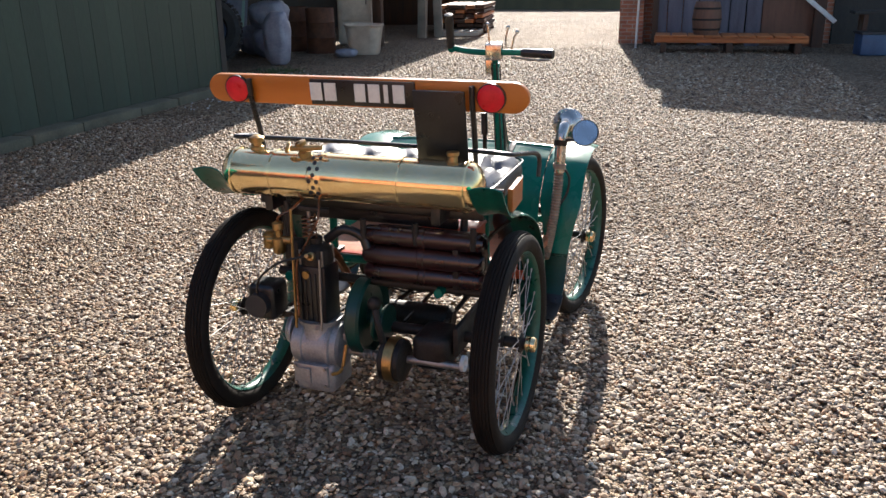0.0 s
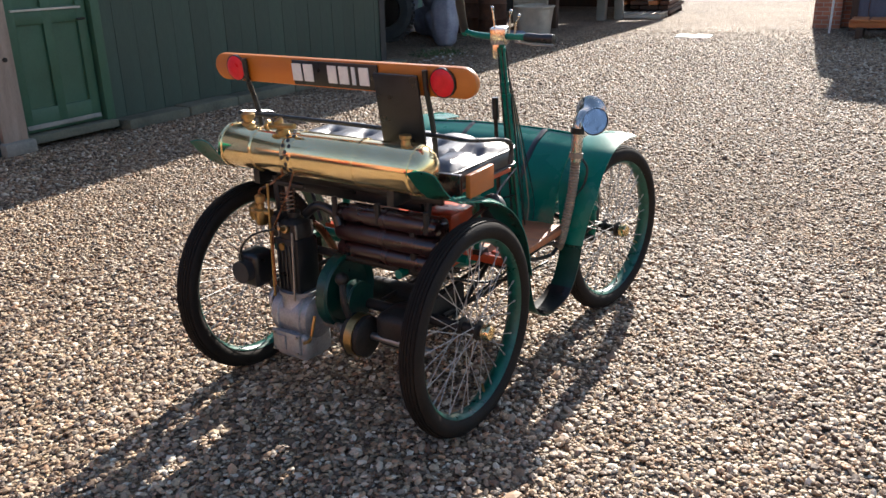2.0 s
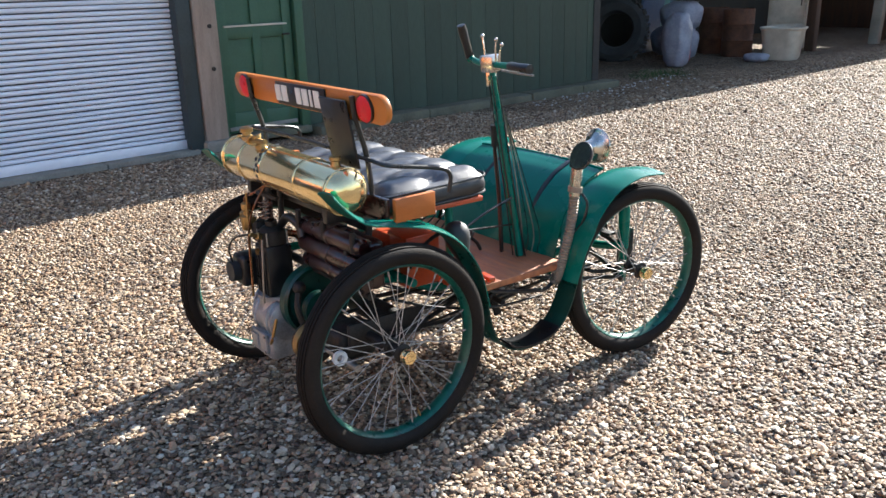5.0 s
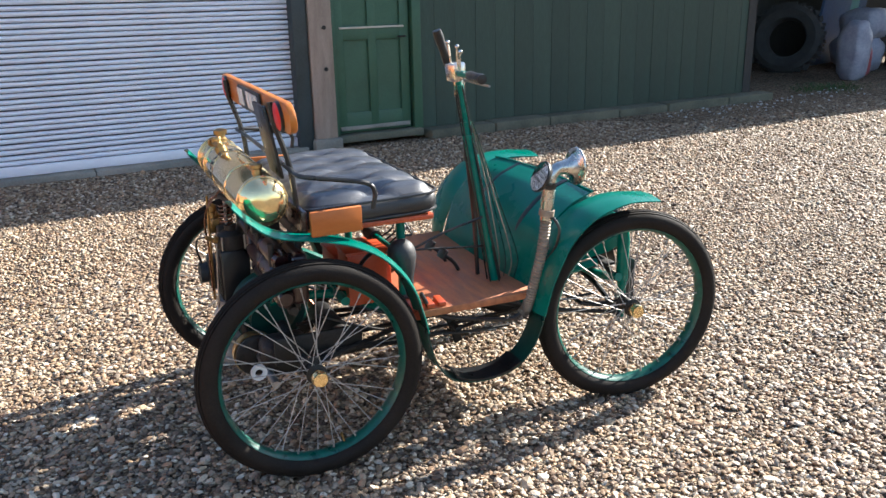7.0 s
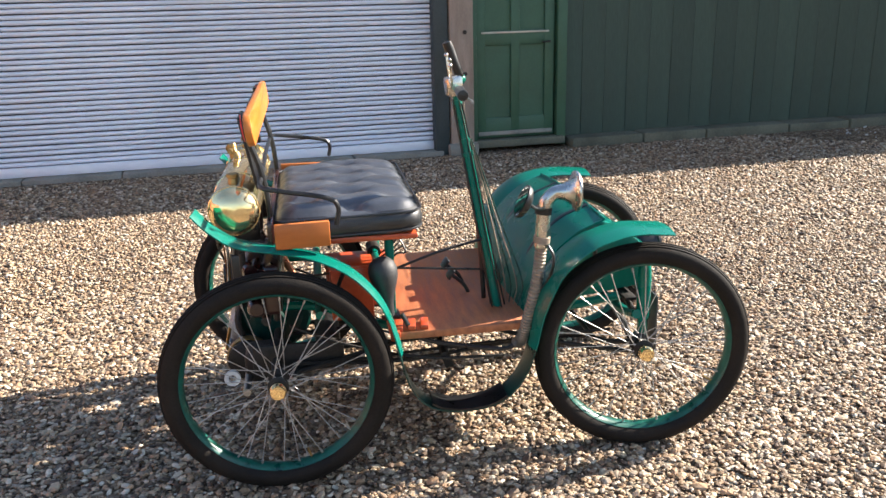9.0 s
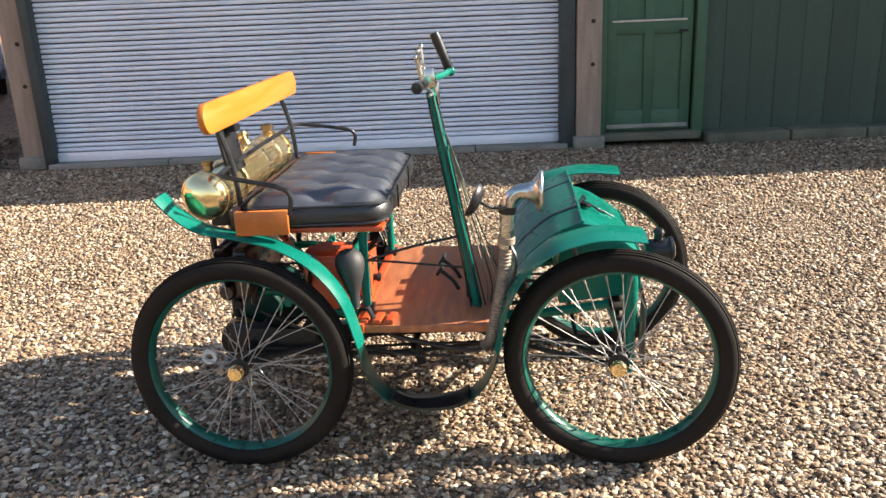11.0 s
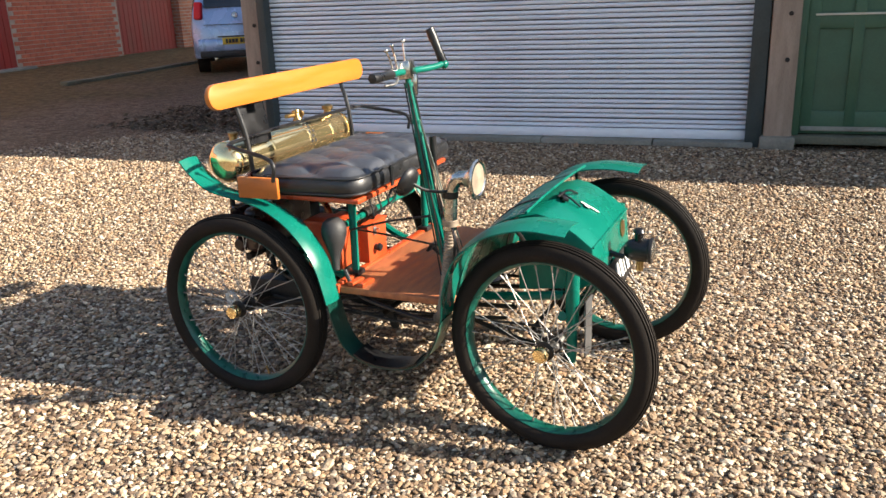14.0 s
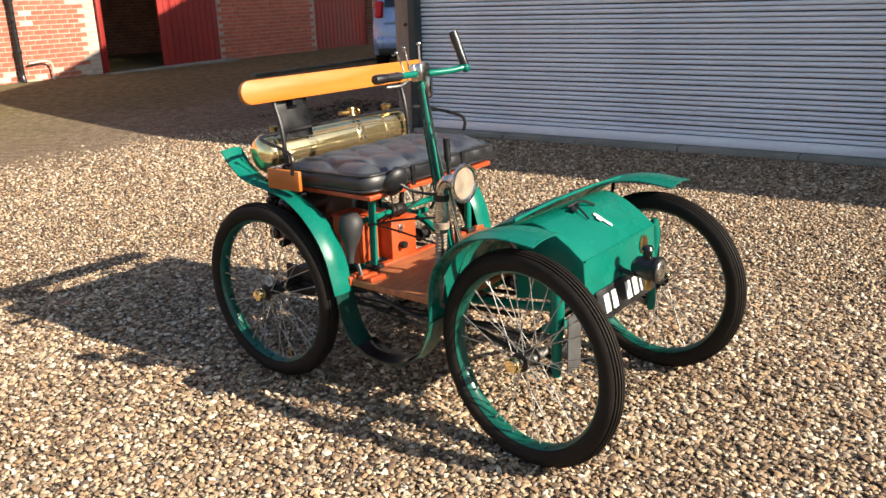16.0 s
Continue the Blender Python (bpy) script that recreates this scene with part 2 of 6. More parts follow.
def gravel_ground_material():
    """Gravel sheet: stones of about two and a half centimetres, worn paler wheel tracks, damp earth by the walls."""
    m = bpy.data.materials.new("gravel_sheet")
    m.use_nodes = True
    n, l = m.node_tree.nodes, m.node_tree.links
    bsdf = n["Principled BSDF"]
    co = n.new("ShaderNodeTexCoord")
    vo, vd = n.new("ShaderNodeTexVoronoi"), n.new("ShaderNodeTexVoronoi")
    vd.feature = "DISTANCE_TO_EDGE"
    for v in (vo, vd):
        v.inputs["Scale"].default_value = 54
        l.new(co.outputs["Object"], v.inputs["Vector"])
    sep, r = n.new("ShaderNodeSeparateColor"), stone_ramp(n)
    l.new(vo.outputs["Color"], sep.inputs[0])
    l.new(sep.outputs[0], r.inputs[0])
    # shade in the gaps between stones, multiplied into the colour
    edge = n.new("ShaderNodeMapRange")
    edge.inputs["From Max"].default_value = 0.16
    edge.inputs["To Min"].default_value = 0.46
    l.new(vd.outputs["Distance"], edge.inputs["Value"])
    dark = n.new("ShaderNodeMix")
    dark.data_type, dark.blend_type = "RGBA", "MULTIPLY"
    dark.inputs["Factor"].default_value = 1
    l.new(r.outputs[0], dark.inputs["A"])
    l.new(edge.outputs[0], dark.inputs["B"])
    nz, nr = n.new("ShaderNodeTexNoise"), n.new("ShaderNodeMapRange")
    nz.inputs["Scale"].default_value, nz.inputs["Detail"].default_value = 0.55, 7
    l.new(co.outputs["Object"], nz.inputs["Vector"])
    nr.inputs["From Min"].default_value, nr.inputs["From Max"].default_value = 0.3, 0.7
    nr.inputs["To Min"].default_value, nr.inputs["To Max"].default_value = 0.85, 1.35
    l.new(nz.outputs["Fac"], nr.inputs["Value"])
    tone = n.new("ShaderNodeMix")
    tone.data_type, tone.blend_type = "RGBA", "MULTIPLY"
    tone.inputs["Factor"].default_value = 1
    l.new(dark.outputs["Result"], tone.inputs["A"])
    l.new(nr.outputs[0], tone.inputs["B"])
    clump, cr = n.new("ShaderNodeTexNoise"), n.new("ShaderNodeMapRange")
    clump.inputs["Scale"].default_value, clump.inputs["Detail"].default_value, clump.inputs["Roughness"].default_value = 9, 9, 0.75
    l.new(co.outputs["Object"], clump.inputs["Vector"])
    cr.inputs["From Min"].default_value, cr.inputs["From Max"].default_value = 0.34, 0.66
    cr.inputs["To Min"].default_value, cr.inputs["To Max"].default_value = 0.55, 1.4
    l.new(clump.outputs["Fac"], cr.inputs["Value"])
    rough = n.new("ShaderNodeMix")
    rough.data_type, rough.blend_type = "RGBA", "MULTIPLY"
    rough.inputs["Factor"].default_value = 1
    l.new(tone.outputs["Result"], rough.inputs["A"])
    l.new(cr.outputs[0], rough.inputs["B"])
    # trodden olive-brown earth before the brick range
    sp, ma, mr = n.new("ShaderNodeSeparateXYZ"), n.new("ShaderNodeMath"), n.new("ShaderNodeMapRange")
    l.new(co.outputs["Object"], sp.inputs[0])
    ma.operation = "MULTIPLY_ADD"
    l.new(nz.outputs["Fac"], ma.inputs[0])
    ma.inputs[1].default_value = 4.0
    l.new(sp.outputs[1], ma.inputs[2])
    mr.inputs["From Min"].default_value, mr.inputs["From Max"].default_value = -2.6, 0.2
    mr.inputs["To Min"].default_value, mr.inputs["To Max"].default_value = 0.8, 0.0
    l.new(ma.outputs[0], mr.inputs["Value"])
    soil, sr = n.new("ShaderNodeMix"), n.new("ShaderNodeValToRGB")
    soil.data_type = "RGBA"
    sr.color_ramp.elements[0].color, sr.color_ramp.elements[1].color = (0.12, 0.088, 0.062, 1), (0.37, 0.285, 0.19, 1)
    sr.color_ramp.elements[0].position, sr.color_ramp.elements[1].position = 0.3, 0.7
    l.new(clump.outputs["Fac"], sr.inputs[0])
    l.new(mr.outputs[0], soil.inputs["Factor"])
    l.new(rough.outputs["Result"], soil.inputs["A"])
    l.new(sr.outputs[0], soil.inputs["B"])
    # olive moss further back, in patches
    my, mossy, mc = n.new("ShaderNodeMapRange"), n.new("ShaderNodeMix"), n.new("ShaderNodeValToRGB")
    my.inputs["From Min"].default_value, my.inputs["From Max"].default_value = -4.0, -2.0
    my.inputs["To Min"].default_value, my.inputs["To Max"].default_value = 0.78, 0.0
    l.new(ma.outputs[0], my.inputs["Value"])
    mossy.data_type = "RGBA"
    mc.color_ramp.elements[0].color, mc.color_ramp.elements[1].color = (0.062, 0.054, 0.022, 1), (0.33, 0.265, 0.115, 1)
    mc.color_ramp.elements[0].position, mc.color_ramp.elements[1].position = 0.32, 0.70
    l.new(clump.outputs["Fac"], mc.inputs[0])
    l.new(my.outputs[0], mossy.inputs["Factor"])
    l.new(soil.outputs["Result"], mossy.inputs["A"])
    l.new(mc.outputs[0], mossy.inputs["B"])
    l.new(mossy.outputs["Result"], bsdf.inputs["Base Color"])
    bsdf.inputs["Roughness"].default_value = 0.8
    bsdf.inputs["Specular IOR Level"].default_value = 0.2
    b = n.new("ShaderNodeBump")
    b.inputs["Strength"].default_value, b.inputs["Distance"].default_value = 1.0, 0.02
    pw = n.new("ShaderNodeMapRange")
    pw.inputs["From Max"].default_value = 0.35
    l.new(vd.outputs["Distance"], pw.inputs["Value"])
    l.new(pw.outputs[0], b.inputs["Height"])
    l.new(b.outputs[0], bsdf.inputs["Normal"])
    return m


PEBBLE, GRAVEL = pebble_material(), gravel_ground_material()


# ---- mesh helpers ----
def box(bm, c, s, rot=(0, 0, 0), bev=0.0, seg=2):
    m = pose(*c, *rot) @ Matrix.Diagonal((*s, 1))
    vs = bmesh.ops.create_cube(bm, size=1, matrix=m)["verts"]
    if bev:
        es = list({e for v in vs for e in v.link_edges})
        bmesh.ops.bevel(bm, geom=es, offset=bev, segments=seg, affect="EDGES", profile=0.5)
    return bm


def cyl(bm, p0, p1, r0, r1=None, n=16):
    a, b = Vector(p0), Vector(p1)
    q = (b - a).to_track_quat("Z", "Y").to_matrix().to_4x4()
    bmesh.ops.create_cone(bm, cap_ends=True, segments=n, radius1=r0, radius2=r0 if r1 is None else r1, depth=(b - a).length, matrix=Matrix.Translation((a + b) / 2) @ q)
    return bm


def ball(bm, c, r, s=(1, 1, 1), n=16):
    bmesh.ops.create_uvsphere(bm, u_segments=n, v_segments=max(6, n // 2), radius=r, matrix=Matrix.Translation(c) @ Matrix.Diagonal((*s, 1)))
    return bm


def spline(pts, k=6):
    """Points along a smooth curve through pts."""
    p = [Vector(q) for q in pts]
    p = [2 * p[0] - p[1]] + p + [2 * p[-1] - p[-2]]
    out = []
    for i in range(1, len(p) - 2):
        for j in range(k):
            t = j / k
            a, b, c, d = p[i - 1], p[i], p[i + 1], p[i + 2]
            out.append(0.5 * (2 * b + (c - a) * t + (2 * a - 5 * b + 4 * c - d) * t * t + (3 * b - a - 3 * c + d) * t ** 3))
    return out + [p[-2]]


def tube(bm, pts, r, n=8, smooth=5, rib=0.0):
    """A pipe along pts; rib makes every second pair of rings thinner."""
    path = spline(pts, smooth) if smooth else [Vector(q) for q in pts]
    rings, up = [], Vector((0.31, 0.22, 0.93))
    for i, p in enumerate(path):
        d = (path[min(i + 1, len(path) - 1)] - path[max(i - 1, 0)]).normalized()
        u = d.cross(up).normalized()
        v = d.cross(u)
        rad = r * (1 - rib * (i % 4 > 1))
        rings.append([bm.verts.new(p + rad * (math.cos(2 * math.pi * k / n) * u + math.sin(2 * math.pi * k / n) * v)) for k in range(n)])
    for a, b in zip(rings, rings[1:]):
        for k in range(n):
            bm.faces.new((a[k], a[(k + 1) % n], b[(k + 1) % n], b[k]))
    bm.faces.new(rings[0][::-1])
    bm.faces.new(rings[-1])
    return bm


def lathe(bm, prof, n=32, m=Matrix(), closed=False):
    """Turns (radius, height) pairs about m's z axis."""
    rings = [[bm.verts.new(m @ Vector((r * math.cos(2 * math.pi * k / n), r * math.sin(2 * math.pi * k / n), h))) for k in range(n)] for r, h in prof]
    pairs = list(zip(rings, rings[1:])) + ([(rings[-1], rings[0])] if closed else [])
    for a, b in pairs:
        for k in range(n):
            bm.faces.new((a[k], a[(k + 1) % n], b[(k + 1) % n], b[k]))
    if not closed:
        for ring, r in ((rings[0][::-1], prof[0][0]), (rings[-1], prof[-1][0])):
            if r > 0.0005:
                bm.faces.new(ring)
    bmesh.ops.recalc_face_normals(bm, faces=bm.faces)
    return bm


def along(p, d):
    """A frame at p whose z axis points along d."""
    return Matrix.Translation(p) @ Vector(d).to_track_quat("Z", "Y").to_matrix().to_4x4()


def ribbon(bm, yz, x0, x1, th=0.004, crown=0.012, k=5, shaded_under=False, inner=None, outer=None):
    """A crowned sheet-metal strip that follows (y, z) points, from x0 to x1; inner(y, z) and outer(y, z) scale its two edges."""
    path = spline([(0, y, z) for y, z in yz], k)
    top, bot, cols = [], [], 7
    for i, p in enumerate(path):
        d = (path[min(i + 1, len(path) - 1)] - path[max(i - 1, 0)]).normalized()
        nrm = Vector((0, -d.z, d.y))
        rt, rb = [], []
        for c in range(cols):
            f = c / (cols - 1)
            xa, xb = x0 * (inner(p.y, p.z) if inner else 1), x1 * (outer(p.y, p.z) if outer else 1)
            q = Vector((xa + (xb - xa) * f, p.y, p.z)) + nrm * crown * (1 - (2 * f - 1) ** 2)
            rt.append(bm.verts.new(q))
            rb.append(bm.verts.new(q - nrm * th))
        top.append(rt), bot.append(rb)
    for i in range(len(path) - 1):
        for c in range(cols - 1):
            bm.faces.new((top[i][c], top[i][c + 1], top[i + 1][c + 1], top[i + 1][c]))
            bm.faces.new((bot[i][c], bot[i + 1][c], bot[i + 1][c + 1], bot[i][c + 1])).material_index = int(shaded_under)
        bm.faces.new((top[i][0], top[i + 1][0], bot[i + 1][0], bot[i][0]))
        bm.faces.new((top[i][-1], bot[i][-1], bot[i + 1][-1], top[i + 1][-1]))
    for i in (0, -1):
        for c in range(cols - 1):
            bm.faces.new((top[i][c], bot[i][c], bot[i][c + 1], top[i][c + 1]))
    bmesh.ops.recalc_face_normals(bm, faces=bm.faces)
    return bm


def extrude_yz(bm, yz, x0, x1, bev=0.0):
    """A solid with the outline yz, from x0 to x1."""
    a = [bm.verts.new((x0, y, z)) for y, z in yz]
    b = [bm.verts.new((x1, y, z)) for y, z in yz]
    fs = [bm.faces.new(a[::-1]), bm.faces.new(b)]
    for i in range(len(a)):
        j = (i + 1) % len(a)
        fs.append(bm.faces.new((a[i], a[j], b[j], b[i])))
    bmesh.ops.recalc_face_normals(bm, faces=bm.faces)
    if bev:
        bmesh.ops.bevel(bm, geom=[e for f in fs[:2] for e in f.edges], offset=bev, segments=2, affect="EDGES", profile=0.5)
    return bm


def mesh_of(name, bm, mat, sharp=38):
    me = bpy.data.meshes.new(name)
    bm.to_mesh(me)
    bm.free()
    me.polygons.foreach_set("use_smooth", [True] * len(me.polygons))
    me.set_sharp_from_angle(angle=radians(sharp))
    me.materials.append(mat)
    return me


def part(name, bm, mat, parent, label="", m=None, sharp=38):
    ob = new(name, mesh_of(name, bm, mat, sharp))
    ob.parent = parent
    if m is not None:
        ob.matrix_basis = m
    return tagged(ob, label)


def thing(name, m, label, category, group="", kind=""):
    ob = new(name)
    ob.matrix_basis = m
    return tagged(ob, label, category, group, kind)


def solid(name, bm, mat, label, category, group="", kind="", m=None, sharp=38):
    ob = new(name, mesh_of(name, bm, mat, sharp))
    if m is not None:
        ob.matrix_basis = m
    return tagged(ob, label, category, group, kind)


B = bmesh.new


# ---- ground ----
def ground_height(x, y):
    """Level by the vehicle; rises a little towards the brick range."""
    t = min(1, max(0, (-2.5 - y) / 7))
    return 0.2 * t * t * (3 - 2 * t)


def make_ground():
    xs = [-400, -120, -45] + [-24 + i for i in range(49)] + [45, 120, 400]
    ys = [-400, -120, -45] + [-24 + i for i in range(67)] + [70, 140, 400]
    me = bpy.data.meshes.new("ground")
    me.from_pydata([(x, y, ground_height(x, y)) for y in ys for x in xs], [], [(j * len(xs) + i, j * len(xs) + i + 1, (j + 1) * len(xs) + i + 1, (j + 1) * len(xs) + i) for j in range(len(ys) - 1) for i in range(len(xs) - 1)])
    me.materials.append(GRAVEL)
    return tagged(new("ground", me), "sunlit pale brown pea gravel yard", "ground", kind="structure")


make_ground()


def make_pebbles(name, rings, fine, seed):
    """Loose stones round the vehicle, joined in one mesh."""
    rng = np.random.default_rng(seed)
    phi = (1 + 5 ** 0.5) / 2
    ico = np.array([(-1, phi, 0), (1, phi, 0), (-1, -phi, 0), (1, -phi, 0), (0, -1, phi), (0, 1, phi), (0, -1, -phi), (0, 1, -phi), (phi, 0, -1), (phi, 0, 1), (-phi, 0, -1), (-phi, 0, 1)], float)
    ico /= np.linalg.norm(ico[0])
    up = ico @ np.array([[1, 0, 0], [0, 0.8507, 0.5257], [0, -0.5257, 0.8507]])
    d = np.linalg.norm(ico[:, None] - ico[None], axis=2)
    near = (d > 0.1) & (d < 1.2)
    tris = []
    for i in range(12):
        for j in range(i + 1, 12):
            for k in range(j + 1, 12):
                if near[i, j] and near[j, k] and near[i, k]:
                    n = np.cross(ico[j] - ico[i], ico[k] - ico[i])
                    tris.append((i, j, k) if n @ ico[i] > 0 else (i, k, j))
    tris = np.array(tris)
    if not fine:
        up = np.array([(1, 0, 0), (-1, 0, 0), (0, 1, 0), (0, -1, 0), (0, 0, 1), (0, 0, -1)], float)
        tris = np.array([(0, 2, 4), (2, 1, 4), (1, 3, 4), (3, 0, 4), (2, 0, 5), (1, 2, 5), (3, 1, 5), (0, 3, 5)])
    nv = len(up)
    spots = []
    for step, r0, r1 in rings:
        g = np.arange(-r1, r1, step)
        x, y = np.meshgrid(g, g)
        x, y = x.ravel() + rng.uniform(-0.5, 0.5, x.size) * step, y.ravel() + rng.uniform(-0.5, 0.5, x.size) * step
        r = np.hypot(x, y)
        keep = (r >= r0) & (r < r1) & (x > -4.95)
        keep &= x - 0.75 < np.interp(y + 2.75, (-8, 0, 2, 5, 13), (-4.6, 0.0, 1.5, 2.0, 4.0))
        keep &= rng.uniform(0, 1, x.size) < np.clip((y + 2.75 + 4.4 + rng.normal(0, 0.5, x.size)) / 2.4, 0.05, 1)
        if r0 > 6.9:
            keep &= (x > -4.2) & (x < 3.2) & (y > 4) & (rng.uniform(0, 1, x.size) < np.clip((16 - r) / 6, 0, 1))
        spots.append(np.stack([x[keep] - 0.75, y[keep] + 2.75, np.full(keep.sum(), step)], 1))
    s = np.concatenate(spots)
    n = len(s)
    size = np.where(s[:, 2] > 0.04, 0.72, 1.0) * s[:, 2] * np.exp(rng.normal(-0.58, 0.27, n))
    ax = np.stack([size * rng.uniform(1.0, 1.55, n), size * rng.uniform(0.75, 1.10, n), size * rng.uniform(0.38, 0.66, n)], 1)
    v = up[None] * ax[:, None]
    v *= rng.uniform(0.86, 1.14, (n, nv, 1))
    tilt, yaw = rng.normal(0, 0.35, n), rng.uniform(0, 2 * math.pi, n)
    c, t = np.cos(tilt)[:, None], np.sin(tilt)[:, None]
    v = np.stack([v[..., 0] * c - v[..., 2] * t, v[..., 1], v[..., 0] * t + v[..., 2] * c], 2)
    c, t = np.cos(yaw)[:, None], np.sin(yaw)[:, None]
    v = np.stack([v[..., 0] * c - v[..., 1] * t, v[..., 0] * t + v[..., 1] * c, v[..., 2]], 2)
    v[..., 0] += s[:, 0:1]
    v[..., 1] += s[:, 1:2]
    v[..., 2] += (rng.uniform(-0.006, 0.009, n))[:, None]
    f = (tris[None] + nv * np.arange(n)[:, None, None]).reshape(-1)
    me = bpy.data.meshes.new(name)
    me.vertices.add(nv * n)
    me.vertices.foreach_set("co", v.reshape(-1))
    me.loops.add(len(f))
    me.loops.foreach_set("vertex_index", f.astype(np.int32))
    me.polygons.add(len(f) // 3)
    me.polygons.foreach_set("loop_start", np.arange(0, len(f), 3, dtype=np.int32))
    me.polygons.foreach_set("use_smooth", np.full(len(f) // 3, not fine))
    me.update(calc_edges=True)
    me.materials.append(PEBBLE)
    return tagged(new(name, me), "loose brown, grey and cream pebbles", "gravel", kind="stuff")


make_pebbles("gravel_stones", ((0.0165, 0.0, 2.2),), True, 5)
make_pebbles("gravel_stones", ((0.0185, 2.2, 3.8), (0.0240, 3.8, 7.0), (0.042, 7.0, 19.0)), False, 6)

# ---- garage and green shed, along x = WALL ----
WALL = -5.93
garage = thing("wall_west", Matrix(), "garage and shed wall of faded green boards", "wall", kind="structure")
part("wall", box(B(), (WALL - 0.10, -0.82, 1.85), (0.2, 0.24, 3.7)), SHEDGREEN, garage)
part("wall", box(B(), (WALL - 0.25, 4.42, 1.85), (0.1, 0.44, 3.7)), SHEDGREEN, garage)
part("lintel", box(B(), (WALL - 0.10, 1.78, 3.45), (0.2, 4.96, 0.7)), SHEDGREEN, garage)
part("lintel", box(B(), (WALL - 0.10, 5.12, 2.95), (0.2, 0.96, 1.7)), SHEDGREEN, garage)
for y, m, zr in ((-0.86, BRICK, 7.4), (10.54, DARKWALL, 8.2)):
    bm = B()
    rings = [[bm.verts.new((x, y + dy, z)) for x, z in ((WALL - 0.02, 0), (WALL - 0.02, 3.62), (-15.0, zr), (-20.6, 4.7), (-20.6, 0))] for dy in (-0.07, 0.07)]
    bm.faces.new(rings[0])
    bm.faces.new(rings[1][::-1])
    for k in range(5):
        bm.faces.new((rings[0][k], rings[1][k], rings[1][(k + 1) % 5], rings[0][(k + 1) % 5]))
    bmesh.ops.recalc_face_normals(bm, faces=bm.faces)
    part("gable_wall", bm, m, garage)
part("back_wall", box(B(), (-20.5, 4.86, 2.7), (0.2, 11.5, 5.4)), BRICK, garage)
board = mesh_of("board", box(B(), (0, 0, 0), (0.03, 0.2485, 3.7), bev=0.0015, seg=1), SHEDGREEN)
for i in range(20):
    ob = new("board", board)
    ob.parent, ob.matrix_basis = garage, pose(WALL - 0.05 + 0.002 * (i % 2), 5.74 + 0.2505 * (i - 0.1), 1.85)
bm = B()
slope = [((-5.60, -1.2, 4.03), (-15.0, -1.2, 7.70)), ((-4.97, 3.0, 3.30), (-15.0, 3.0, 8.41)), ((-4.97, 26.2, 3.30), (-15.0, 26.2, 8.41))]
rows = [[bm.verts.new((x, y, z + dz)) for (x, y, z), dz in ((e, 0), (r, 0), (r, 0.1), (e, 0.1))] for e, r in slope]
for a, b in zip(rows, rows[1:]):
    for k in range(4):
        bm.faces.new((a[k], a[(k + 1) % 4], b[(k + 1) % 4], b[k]))
bm.faces.new(rows[0])
bm.faces.new(rows[-1][::-1])
bmesh.ops.recalc_face_normals(bm, faces=bm.faces)
solid("roof", bm, ROOF, "pitched corrugated barn roof", "roof", kind="structure")
solid("roof", box(B(), (-18.0, 12.5, 6.89), (6.73, 27.4, 0.10), (0, -27, 0)), ROOF, "pitched corrugated barn roof", "roof", kind="structure")

shutter = thing("roller_shutter", pose(WALL, 1.82, 0), "closed pale grey metal roller shutter door", "shutter")
prof = [(-0.030, 0.000), (-0.004, 0.002), (0.010, 0.008), (0.016, 0.019), (0.014, 0.031), (0.004, 0.038), (-0.022, 0.041), (-0.022, 0.0455), (0.004, 0.049), (0.014, 0.056), (0.016, 0.067), (0.010, 0.077), (-0.006, 0.0825), (-0.030, 0.084)]


def slat_mesh():
    bm = B()
    a = [[bm.verts.new((px, sy, pz)) for px, pz in prof] for sy in (-2.44, 2.44)]
    for i in range(len(prof) - 1):
        bm.faces.new((a[0][i], a[1][i], a[1][i + 1], a[0][i + 1]))
    for r in a:
        bm.faces.new(r)
    bm.faces.new((a[0][-1], a[1][-1], a[1][0], a[0][0]))
    bmesh.ops.recalc_face_normals(bm, faces=bm.faces)
    return mesh_of("slat", bm, SHUTTER, 60)


slat = slat_mesh()
for i in range(33):
    ob = new("slat", slat)
    ob.parent, ob.matrix_basis = shutter, pose(-0.03, 0, 0.135 + 0.0935 * i)
# near-black sheet added to paint the shade between slats
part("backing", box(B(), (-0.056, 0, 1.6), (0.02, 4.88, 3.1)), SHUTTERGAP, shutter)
part("bottom_rail", box(B(), (-0.01, 0, 0.09), (0.05, 4.88, 0.085), bev=0.006), SHUTTER, shutter, "flat bottom rail")
for y, w in ((-2.47, 0.09), (2.505, 0.14)):
    part("guide_rail", box(B(), (0.03, y, 1.6), (0.16, w, 3.2), bev=0.006), SLATE, shutter, "slate-green guide channel")


def wall_post(y, w, out=0.02, m=POST):
    p = thing("door_post", pose(WALL + out, y, 0), "weathered grey-brown timber door post", "post", "garage door posts")
    part("post", box(B(), (0, 0, 1.6), (0.22, w, 3.2), bev=0.012), m, p)
    part("foot", box(B(), (0.02, 0.0, 0.05), (0.30, w + 0.06, 0.12), bev=0.02), CONCRETE, p, "concrete foot block")
    for z in (0.78, 1.17, 2.2):
        part("bolt", cyl(B(), (0.105, 0.03, z), (0.122, 0.03, z), 0.02, n=10), IRON, p)
    return p


wall_post(-0.825, 0.235, -0.10)
wall_post(4.525, 0.235)

